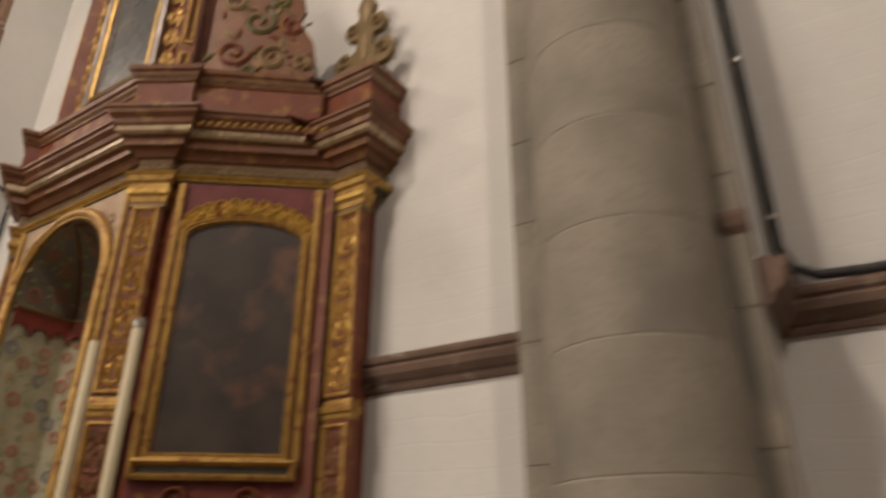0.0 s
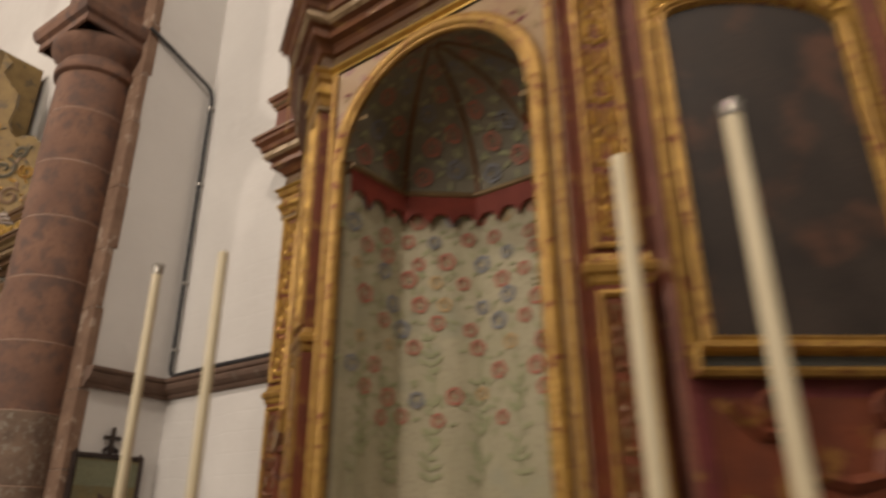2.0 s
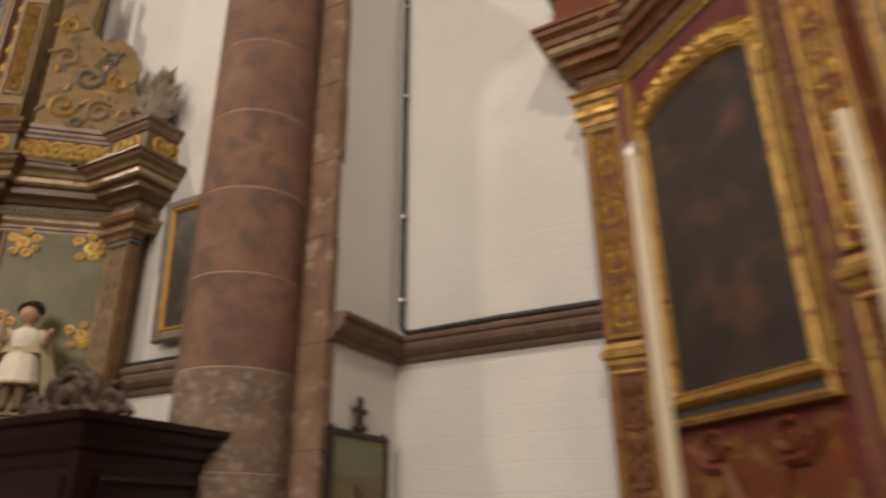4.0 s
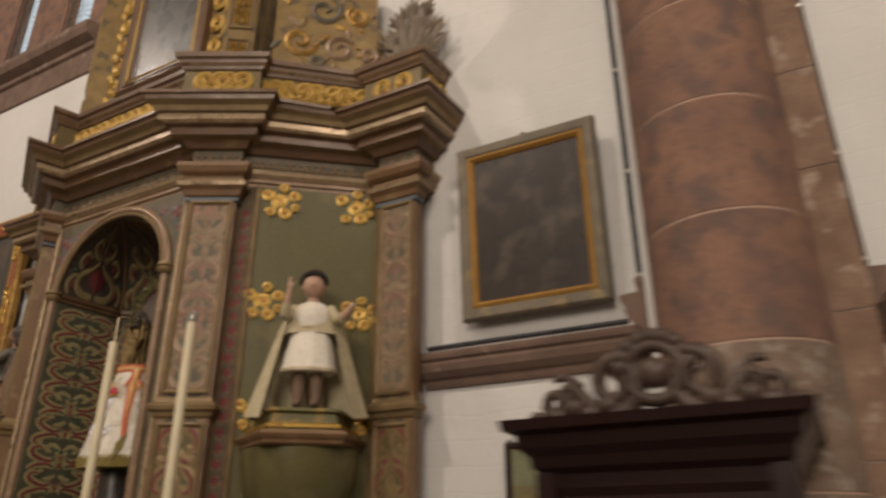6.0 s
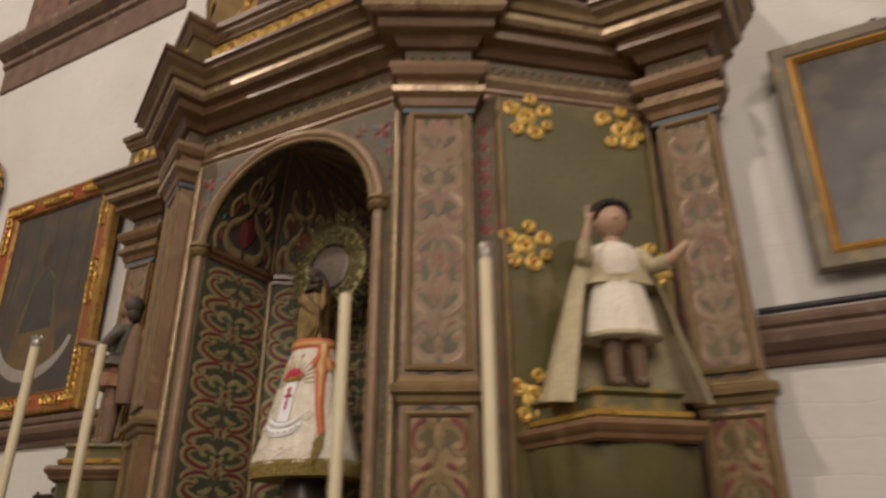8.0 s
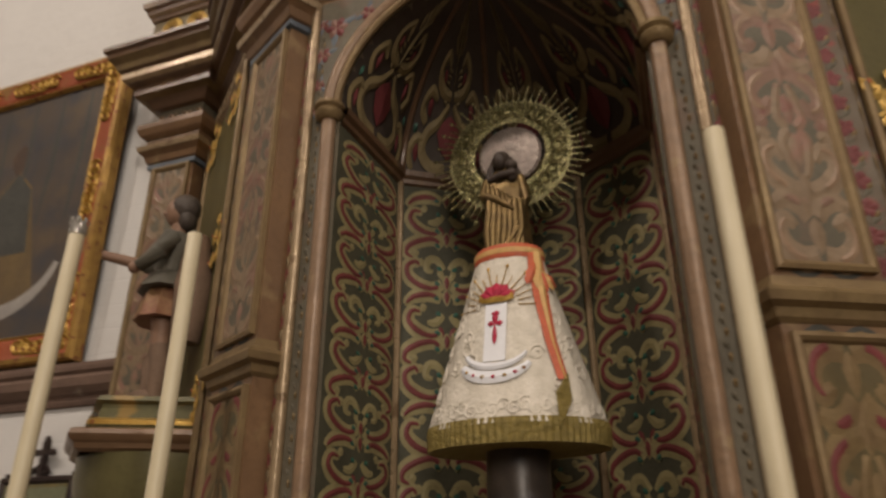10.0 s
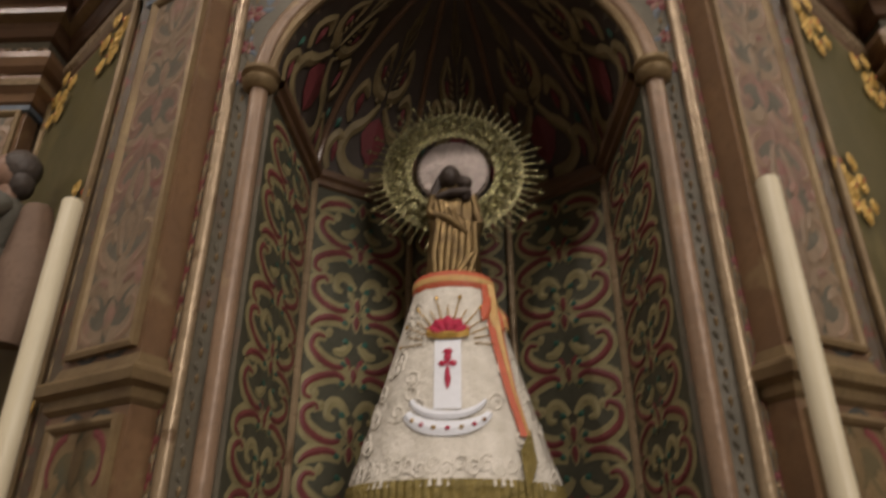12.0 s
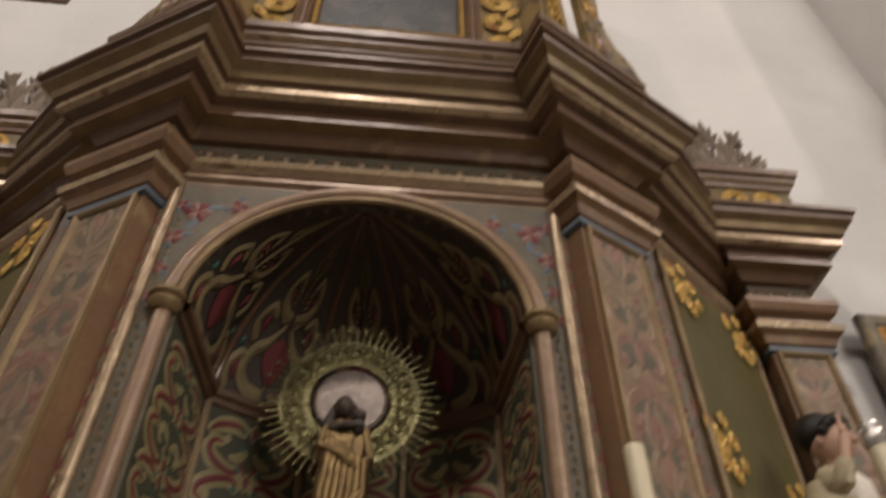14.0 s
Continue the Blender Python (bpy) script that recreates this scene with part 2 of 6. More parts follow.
SOLDIER_SKIRT = surf("red_gold_skirt", (0.20, 0.075, 0.05), (0.24, 0.15, 0.07), 16, 0.5, 0.2)
QUOIN = surf("buff_brown_quoin", (0.26, 0.17, 0.12), (0.19, 0.12, 0.085), 8, 0.85, bump=0.6, stain=(0.36, 0.28, 0.22), stain_scale=12)
RUSSET = surf("russet_cornice_wood", (0.165, 0.066, 0.028), (0.12, 0.048, 0.022), 8, 0.42, 0.05, 0.3, 60, stain=(0.22, 0.12, 0.04), stain_scale=14, stain_cut=0.58, spec=0.35)
FLAT_GOLD = surf("painted_gold_leaf", (0.60, 0.40, 0.11), (0.48, 0.30, 0.075), 18, 0.38, 0.35, 0.3)
ATTIC_GROUND = surf("olive_gold_ground", (0.155, 0.115, 0.05), (0.115, 0.086, 0.04), 9, 0.5, 0.1, 0.3)
BASE_PAINT = surf("marbled_green_base", (0.13, 0.12, 0.05), (0.10, 0.095, 0.05), 9, 0.45, 0, 0.2, 60, stain=(0.26, 0.17, 0.05), stain_scale=11, stain_cut=0.52)
OCHRE_GROUND = surf("ochre_pedestal_ground", (0.135, 0.10, 0.045), (0.10, 0.08, 0.04), 9, 0.5, 0.05, 0.25, 60, stain=(0.08, 0.075, 0.045), stain_scale=14, stain_cut=0.54)
MAHOGANY = surf("dark_mahogany", (0.018, 0.006, 0.005), (0.013, 0.004, 0.004), 5, 0.35, 0, 0.15)
CARVED_OAK = surf("carved_dark_oak", (0.075, 0.05, 0.038), (0.05, 0.033, 0.026), 9, 0.38, 0, 0.3)
BLACK_WOOD = surf("black_frame_wood", (0.03, 0.02, 0.018), (0.04, 0.028, 0.022), 12, 0.35, 0, 0.15)
GOLD_SLIP = surf("gilt_slip", (0.46, 0.26, 0.07), (0.38, 0.20, 0.05), 12, 0.4, 0.4, 0.2)
GREY_FRAME = surf("grey_gold_frame", (0.19, 0.16, 0.115), (0.14, 0.12, 0.09), 9, 0.5, 0.1, 0.3, stain=(0.26, 0.20, 0.11), stain_scale=10)
LEAD = surf("lead_came", (0.06, 0.06, 0.06), (0.08, 0.08, 0.08), 20, 0.5, 0.5)
CARVED_GREY = surf("greyed_carved_wood", (0.24, 0.195, 0.15), (0.18, 0.145, 0.11), 12, 0.7, 0, 0.6)
pane_mat = bpy.data.materials.new("pale_window_glass")
pane_mat.use_nodes = True
_b = pane_mat.node_tree.nodes["Principled BSDF"]
_b.inputs["Base Color"].default_value = (0.86, 0.9, 0.86, 1)
_b.inputs["Transmission Weight"].default_value, _b.inputs["Roughness"].default_value, _b.inputs["IOR"].default_value = 1.0, 0.05, 1.1


# ---- mesh helpers ----
def thing(name, place, label, category, kind="", group="", turn=0):
    ob = new(name)
    ob.location = place
    ob.rotation_euler[2] = radians(turn)
    return tagged(ob, label, category, group, kind)


STUFF = {"scroll_painting", "frieze_carving", "gilded_relief", "gilded_attic_scrollwork", "scrollwork", "painted_scrollwork", "painted_vault_foliage", "painted_vault_pattern", "printed_flower_pattern",
         "spandrel_painting", "spandrel_scrollwork", "leaf_moulding", "gilded_foliage", "gilded_side_scrollwork", "gilded_carving", "raised_embroidery", "pierced_foliage", "lead_lattice"}


def part(name, bm, material, parent, label="", smooth=False):
    me = bpy.data.meshes.new(name)
    bmesh.ops.remove_doubles(bm, verts=bm.verts, dist=1e-5)
    bm.normal_update()
    bm.to_mesh(me)
    bm.free()
    for m in material if isinstance(material, (list, tuple)) else [material]:
        me.materials.append(m)
    if smooth:
        me.polygons.foreach_set("use_smooth", [True] * len(me.polygons))
        me.set_sharp_from_angle(angle=radians(smooth if smooth > 1 else 40))
    ob = new(name, me)
    ob.parent = parent
    if label:
        ob["label"] = label
    if name in STUFF:
        ob["kind"] = "stuff"
    return ob


def face(bm, pts, mi=0):
    f = bm.faces.new([p if isinstance(p, bmesh.types.BMVert) else bm.verts.new(p) for p in pts])
    f.material_index = mi
    return f


def box(bm, x0, y0, z0, x1, y1, z1, mi=0, bevel=0.0):
    m = Matrix.Translation(((x0 + x1) / 2, (y0 + y1) / 2, (z0 + z1) / 2)) @ Matrix.Diagonal((x1 - x0, y1 - y0, z1 - z0, 1))
    r = bmesh.ops.create_cube(bm, size=1, matrix=m)
    for f in {f for v in r["verts"] for f in v.link_faces}:
        f.material_index = mi
    if bevel:
        bmesh.ops.bevel(bm, geom=list({e for v in r["verts"] for e in v.link_edges}), offset=bevel, segments=2, affect="EDGES")
    return bm


def offsets(plan, d):
    """The plan moved out by d, towards the nave, with mitred corners."""
    out = []
    for i, (x, y) in enumerate(plan):
        ns = []
        for a, b in ((i - 1, i), (i, i + 1)):
            if a >= 0 and b < len(plan):
                v = Vector((plan[b][0] - plan[a][0], plan[b][1] - plan[a][1])).normalized()
                ns.append(Vector((v.y, -v.x)))
        n = sum(ns, Vector((0, 0))).normalized()
        k = d / max(0.5, n.dot(ns[0]))
        out.append((x + n.x * k, y + n.y * k))
    return out


def sweep(bm, plan, profile, caps=True, mi=0):
    """A moulding: the profile (out, z) carried along the plan."""
    rings = [[bm.verts.new((x, y, z)) for x, y in offsets(plan, d)] for d, z in profile]
    for a, b in zip(rings, rings[1:]):
        for i in range(len(plan) - 1):
            face(bm, (a[i], a[i + 1], b[i + 1], b[i]), mi)
    if caps and len(profile) > 2:
        for end in (0, -1):
            ring = [r[end] for r in rings]
            face(bm, ring if end else ring[::-1], mi)
    return bm


def lathe(bm, profile, segments=24, cx=0.0, cy=0.0, mi=0, ripple=0.0, folds=0, sx=1.0, sy=1.0):
    """Rings of (radius, z) round an upright axis; folds ripple the rings like cloth."""
    rings = []
    for r, z in profile:
        ring = []
        for i in range(segments):
            a = 2 * math.pi * i / segments
            k = r * (1 + ripple * math.cos(folds * a))
            ring.append(bm.verts.new((cx + sx * k * math.cos(a), cy + sy * k * math.sin(a), z)))
        rings.append(ring)
    for a, b in zip(rings, rings[1:]):
        for i in range(segments):
            j = (i + 1) % segments
            face(bm, (a[i], a[j], b[j], b[i]), mi)
    face(bm, rings[0][::-1], mi)
    face(bm, rings[-1], mi)
    return bm


def ball(bm, c, r, mi=0, sx=1.0, sy=1.0, sz=1.0, u=14, v=9):
    m = Matrix.Translation(c) @ Matrix.Diagonal((sx * r, sy * r, sz * r, 1))
    res = bmesh.ops.create_uvsphere(bm, u_segments=u, v_segments=v, radius=1, matrix=m)
    for f in {f for w in res["verts"] for f in w.link_faces}:
        f.material_index = mi
    return bm


def limb(bm, pts, radii, mi=0, n=10):
    """A tube through pts with the given radii."""
    pts = [Vector(p) for p in pts]
    rings = []
    for i, p in enumerate(pts):
        d = (pts[min(i + 1, len(pts) - 1)] - pts[max(i - 1, 0)]).normalized()
        s = d.cross(Vector((0.13, 0.31, 0.94))).normalized()
        t = d.cross(s)
        r = radii[i] if isinstance(radii, (list, tuple)) else radii
        rings.append([bm.verts.new(p + r * (math.cos(2 * math.pi * k / n) * s + math.sin(2 * math.pi * k / n) * t)) for k in range(n)])
    for a, b in zip(rings, rings[1:]):
        for k in range(n):
            face(bm, (a[k], a[(k + 1) % n], b[(k + 1) % n], b[k]), mi)
    face(bm, rings[0][::-1], mi)
    face(bm, rings[-1], mi)
    return bm


def inset(poly, d):
    """A closed counter-clockwise polygon (x, z) shrunk by d."""
    out, n = [], len(poly)
    for i in range(n):
        a, b, c = Vector(poly[i - 1]), Vector(poly[i]), Vector(poly[(i + 1) % n])
        u, v = (b - a).normalized(), (c - b).normalized()
        n1, n2 = Vector((-u.y, u.x)), Vector((-v.y, v.x))
        m = (n1 + n2).normalized()
        out.append(tuple(b + m * d / max(0.4, m.dot(n1))))
    return out


def rim(bm, poly, profile, at, mi=0):
    """A frame moulding: profile of (inset, proud) round the closed polygon; at(x, z, proud) gives the place."""
    rings = [[bm.verts.new(at(x, z, h)) for x, z in inset(poly, d)] for d, h in profile]
    n = len(poly)
    for a, b in zip(rings, rings[1:]):
        for i in range(n):
            face(bm, (a[i], a[(i + 1) % n], b[(i + 1) % n], b[i]), mi)
    return bm


def sheet(bm, poly, at, h=0.0, mi=0):
    return face(bm, [at(x, z, h) for x, z in poly], mi)


def slab(bm, poly, at, h0, h1, mi=0):
    """A plate cut to the polygon, from h0 to h1 proud."""
    a = [bm.verts.new(at(x, z, h0)) for x, z in poly]
    b = [bm.verts.new(at(x, z, h1)) for x, z in poly]
    n = len(poly)
    for i in range(n):
        face(bm, (a[i], a[(i + 1) % n], b[(i + 1) % n], b[i]), mi)
    face(bm, b, mi)
    face(bm, a[::-1], mi)
    return bm


def rect(w, h, x=0.0, z=0.0):
    return [(x - w / 2, z), (x + w / 2, z), (x + w / 2, z + h), (x - w / 2, z + h)]


def ribbon(bm, pts, width, at, h=0.004, mi=0, taper=True):
    """A painted or carved stroke along pts on a surface."""
    n = len(pts)
    left, mid, right = [], [], []
    for i, (x, z) in enumerate(pts):
        a, b = pts[max(i - 1, 0)], pts[min(i + 1, n - 1)]
        d = Vector((b[0] - a[0], b[1] - a[1]))
        d = d.normalized() if d.length else Vector((1, 0))
        k = width * (0.45 + 0.55 * math.sin(math.pi * (0.15 + 0.85 * i / (n - 1)))) / 2 if taper else width / 2
        left.append(bm.verts.new(at(x - d.y * k, z + d.x * k, h * 0.4)))
        mid.append(bm.verts.new(at(x, z, h * 1.5)))
        right.append(bm.verts.new(at(x + d.y * k, z - d.x * k, h * 0.4)))
    for i in range(n - 1):
        face(bm, (left[i], mid[i], mid[i + 1], left[i + 1]), mi)
        face(bm, (mid[i], right[i], right[i + 1], mid[i + 1]), mi)


def petal(bm, x, z, angle, length, width, at, h=0.004, mi=0):
    pts = []
    for u, v in ((0, 0), (0.25, 0.32), (0.6, 0.5), (0.85, 0.32), (1, 0), (0.85, -0.32), (0.6, -0.5), (0.25, -0.32)):
        px, pz = u * length, v * width
        pts.append((x + px * math.cos(angle) - pz * math.sin(angle), z + px * math.sin(angle) + pz * math.cos(angle)))
    c = bm.verts.new(at(sum(p[0] for p in pts) / 8, sum(p[1] for p in pts) / 8, h * 1.6))
    vs = [bm.verts.new(at(px, pz, h * 0.4)) for px, pz in pts]
    for i in range(8):
        face(bm, (vs[i], vs[(i + 1) % 8], c), mi)


def spiral(x, z, r0, r1, a0, turns, sx=1.0, n=18):
    return [(x + sx * (r0 + (r1 - r0) * i / n) * math.cos(a0 + 2 * math.pi * turns * i / n), z + (r0 + (r1 - r0) * i / n) * math.sin(a0 + 2 * math.pi * turns * i / n)) for i in range(n + 1)]


def scrolls(bm, w, z0, z1, at, x0=0.0, period=None, h=0.004, red=1, dots=2, line=0.075):
    """Mirrored acanthus scrolls up a panel of width w: material 0 for the strokes, red for the leaves, dots for the buds."""
    period = period or w * 1.15
    k = max(1, round((z1 - z0) / period))
    p = (z1 - z0) / k
    for j in range(k):
        b = z0 + j * p
        for s in (-1, 1):
            def q(x, z, g, s=s, b=b):
                return at(x0 + s * x * w, b + z * p, g)
            ribbon(bm, spiral(0.27, 0.30, 0.20, 0.05, -1.9, 1.15), line, q, h, 0)
            ribbon(bm, [(0.03, 0.03), (0.10, 0.10), (0.2, 0.11), (0.32, 0.09)], line * 0.8, q, h, 0)
            ribbon(bm, [(0.42, 0.42), (0.36, 0.56), (0.22, 0.60), (0.12, 0.70), (0.16, 0.82), (0.27, 0.83), (0.30, 0.74), (0.24, 0.70)], line, q, h, 0)
            ribbon(bm, [(0.44, 0.62), (0.46, 0.76), (0.40, 0.90), (0.30, 0.97)], line * 0.9, q, h, 0)
            petal(bm, 0.17, 0.17, 1.0, 0.34, 0.20, q, h, red)
            petal(bm, 0.42, 0.44, 2.2, 0.26, 0.16, q, h, red)
            petal(bm, 0.44, 0.64, 1.7, 0.26, 0.13, q, h, red)
            petal(bm, 0.40, 0.04, 1.9, 0.16, 0.12, q, h, red)
            petal(bm, 0.02, 0.40, 0.7, 0.20, 0.12, q, h, 0)
            petal(bm, 0.10, 0.84, 0.4, 0.20, 0.12, q, h, red)
            petal(bm, 0.22, 0.62, 2.3, 0.16, 0.09, q, h, 0)
            petal(bm, 0.46, 0.90, 2.8, 0.16, 0.10, q, h, 0)
            petal(bm, 0.34, 0.30, 0.3, 0.09, 0.07, q, h, dots)
            petal(bm, 0.05, 0.62, 1.2, 0.10, 0.07, q, h, dots)
        def q(x, z, g, b=b):
            return at(x0 + x * w, b + z * p, g)
        petal(bm, 0, 0.42, 1.57, 0.20, 0.13, q, h, red)
        petal(bm, 0, 0.80, 1.57, 0.18, 0.10, q, h, 0)


def smooth_line(pts, n=4):
    """A Catmull-Rom curve through pts."""
    out = []
    for i in range(len(pts) - 1):
        p0, p1, p2, p3 = pts[max(i - 1, 0)], pts[i], pts[i + 1], pts[min(i + 2, len(pts) - 1)]
        for k in range(n):
            t = k / n
            out.append(tuple(0.5 * (2 * b + (c - a) * t + (2 * a - 5 * b + 4 * c - d) * t * t + (3 * b - a - 3 * c + d) * t ** 3) for a, b, c, d in zip(p0, p1, p2, p3)))
    return out + [pts[-1]]


COMMAS = ([(0.05, 0.07), (0.16, 0.025), (0.30, 0.05), (0.42, 0.13), (0.43, 0.23), (0.34, 0.28), (0.30, 0.23)],
          [(0.05, 0.45), (0.14, 0.52), (0.28, 0.50), (0.42, 0.43), (0.44, 0.35), (0.36, 0.315)],
          [(0.05, 0.60), (0.18, 0.575), (0.32, 0.62), (0.41, 0.71), (0.37, 0.80), (0.27, 0.79)],
          [(0.06, 0.93), (0.2, 0.965), (0.36, 0.93), (0.45, 0.85)],
          [(0.03, 0.22), (0.11, 0.31), (0.20, 0.30), (0.22, 0.21), (0.15, 0.19)],
          [(0.04, 0.78), (0.12, 0.70), (0.21, 0.70)])


def cartouches(bm, w, z0, z1, at, period, fat=0.12, h=0.0018, core=0.5):
    """Mirrored C-scrolls up a panel of width w: a broad outline stroke (material 0) with a coloured core (1) and buds (2)."""
    k = max(1, round((z1 - z0) / period))
    p = (z1 - z0) / k
    for j in range(k):
        for s in (-1, 1):
            def q(x, z, g, s=s, b=z0 + j * p):
                return at(s * x * w, b + z * p, g)
            for c, line in enumerate(COMMAS):
                f = fat if c < 4 else fat * 0.55
                pts = smooth_line(line)
                ribbon(bm, pts, f, q, h, 0)
                if c < 4:
                    ribbon(bm, pts[2:-1], f * core, lambda x, z, g: q(x, z, g + 1.3 * h), h, 1)
                    petal(bm, line[-1][0] - 0.02, line[-1][1], 1.57, 0.09, 0.075, q, h, 0)
                petal(bm, line[0][0] + 0.02, line[0][1] - 0.01, 0.4, 0.07, 0.05, lambda x, z, g: q(x, z, g + 1.5 * h), h, 2)
            petal(bm, 0.03, 0.10, 1.1, 0.14, 0.07, q, h, 0)
            petal(bm, 0.03, 0.56, 1.1, 0.12, 0.06, q, h, 1)

        def q(x, z, g, b=z0 + j * p):
            return at(x * w, b + z * p, g)
        for z in (0.0, 0.44, 0.86):
            petal(bm, 0, z, 1.57, 0.17, 0.10, q, h, 0)
            petal(bm, 0, z + 0.02, 1.57, 0.13, 0.06, lambda x, z, g: q(x, z, g + 1.3 * h), h, 1)


LEAVES = ([(0.04, 0.04), (0.20, 0.01), (0.36, 0.07), (0.42, 0.19), (0.34, 0.29), (0.23, 0.25)],
          [(0.05, 0.30), (0.13, 0.41), (0.28, 0.45), (0.43, 0.39)],
          [(0.06, 0.50), (0.23, 0.54), (0.40, 0.65), (0.41, 0.79), (0.28, 0.84), (0.19, 0.75)],
          [(0.05, 0.99), (0.15, 0.90), (0.11, 0.74), (0.05, 0.62)],
          [(0.30, 0.92), (0.40, 0.97), (0.45, 0.90)])


def grotesque(bm, w, z0, z1, at, h=0.002, unit=0.30):
    """Broad mirrored leaves up a panel: buff (0), rose in the middle (1), with painted drop shadows in slate at their
    edges (2).
    """
    k = max(2, round((z1 - z0) / unit))
    p = (z1 - z0) / k
    for j in range(k):
        mid = 1 if 0.3 < (j + 0.5) / k < 0.72 else 0
        for s in (-1, 1):
            def q(x, z, g, s=s, j=j):
                return at(s * x * w, z0 + (j + (z if j % 2 == 0 else 1 - z)) * p, g)
            for c, line in enumerate(LEAVES):
                pts, fat = smooth_line(line, 3), 0.22 if c < 3 else 0.14
                # the same stroke shifted down in slate: the leaf's shadow, painted on
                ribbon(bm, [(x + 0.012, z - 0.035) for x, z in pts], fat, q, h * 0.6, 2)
                ribbon(bm, pts, fat, lambda x, z, g: q(x, z, g + h), h, mid if c % 2 == 0 else 0)
                if c < 3:
                    ribbon(bm, pts[3:-3], fat * 0.3, lambda x, z, g: q(x, z, g + 2.4 * h), h * 0.6, 1 - mid if c == 1 else 3)
                petal(bm, line[-1][0] - 0.04, line[-1][1], 0.4, 0.12, 0.09, lambda x, z, g: q(x, z, g + h), h, mid)

        def q(x, z, g, j=j):
            return at(x * w, z0 + (j + z) * p, g)
        for z in (0.02, 0.36, 0.68):
            petal(bm, 0, z - 0.02, 1.57, 0.34, 0.26, q, h * 0.7, 2)
            petal(bm, 0, z, 1.57, 0.30, 0.20, lambda x, z, g: q(x, z, g + h), h, mid)


def flat(ox, oy, angle):
    """A surface standing upright at (ox, oy), turned by angle: at(x along it, z, proud of it)."""
    c, s = math.cos(radians(angle)), math.sin(radians(angle))
    return lambda x, z, h=0.0: Vector((ox + x * c + h * s, oy + x * s - h * c, z))

WALL = 2.97
# ---- walls, floor, ceiling ----
def bay_wall(bm, x0, y0, x1, y1, z0, z1):
    """A stretch of the wall whose face runs from (x0, y0) to (x1, y1)."""
    low, high = [[bm.verts.new((x, y, z)) for x, y in ((x0, y0), (x1, y1), (x1, WALL + 0.7), (x0, WALL + 0.7))] for z in (z0, z1)]
    for i in range(4):
        face(bm, (low[i], low[(i + 1) % 4], high[(i + 1) % 4], high[i]))
    face(bm, low[::-1])
    face(bm, high)


# the face of the middle bay stands a little askew
BAY = ((-7.2, 3.055), (-0.6, 2.925))


def wall_y(x):
    (x0, y0), (x1, y1) = BAY
    return y0 + (y1 - y0) * (x - x0) / (x1 - x0) if x0 < x < x1 else WALL


bm = bmesh.new()
for x0, z0, x1, z1 in ((-22, 0, -15.7, 14), (-12.6, 0, -7.2, 14), (-0.6, 0, 10, 14), (-15.7, 0, -12.6, 6.25), (-15.7, 9.0, -12.6, 14)):
    bay_wall(bm, x0, WALL, x1, WALL, z0, z1)
bay_wall(bm, *BAY[0], *BAY[1], 0, 14)
box(bm, -15.7, WALL, 6.25, -14.8, WALL + 0.12, 9.0)
tagged(part("wall_north", bm, PLASTER, None), "uneven white plastered church wall", "wall", kind="structure")
tagged(part("wall_south", box(bmesh.new(), -22, -9.6, 0, 10, -9, 14), PLASTER, None), "plain white plastered wall", "wall", kind="structure")
tagged(part("wall_west", box(bmesh.new(), -22.6, -9.6, 0, -22, WALL + 0.7, 14), PLASTER, None), "plain white plastered end wall", "wall", kind="structure")
tagged(part("wall_east", box(bmesh.new(), 10, -9.6, 0, 10.6, WALL + 0.7, 14), PLASTER, None), "plain white plastered end wall", "wall", kind="structure")
tagged(part("floor", box(bmesh.new(), -22, -9, -0.2, 10, WALL + 0.2, 0), FLOOR_STONE, None), "worn pale stone church floor", "floor", kind="structure")
tagged(part("ceiling", box(bmesh.new(), -22, -9, 14, 10, WALL + 0.2, 14.3), PLASTER, None), "plain white plastered ceiling", "ceiling", kind="structure")


# ---- piers with engaged columns ----
def drum_mesh(r, h):
    bm = bmesh.new()
    lathe(bm, [(r - 0.005, 0.0015), (r, 0.005), (r, h - 0.005), (r - 0.005, h - 0.0015)], 40)
    me = bpy.data.meshes.new("drum")
    bm.to_mesh(me)
    bm.free()
    me.polygons.foreach_set("use_smooth", [True] * len(me.polygons))
    me.set_sharp_from_angle(angle=radians(24))
    return me


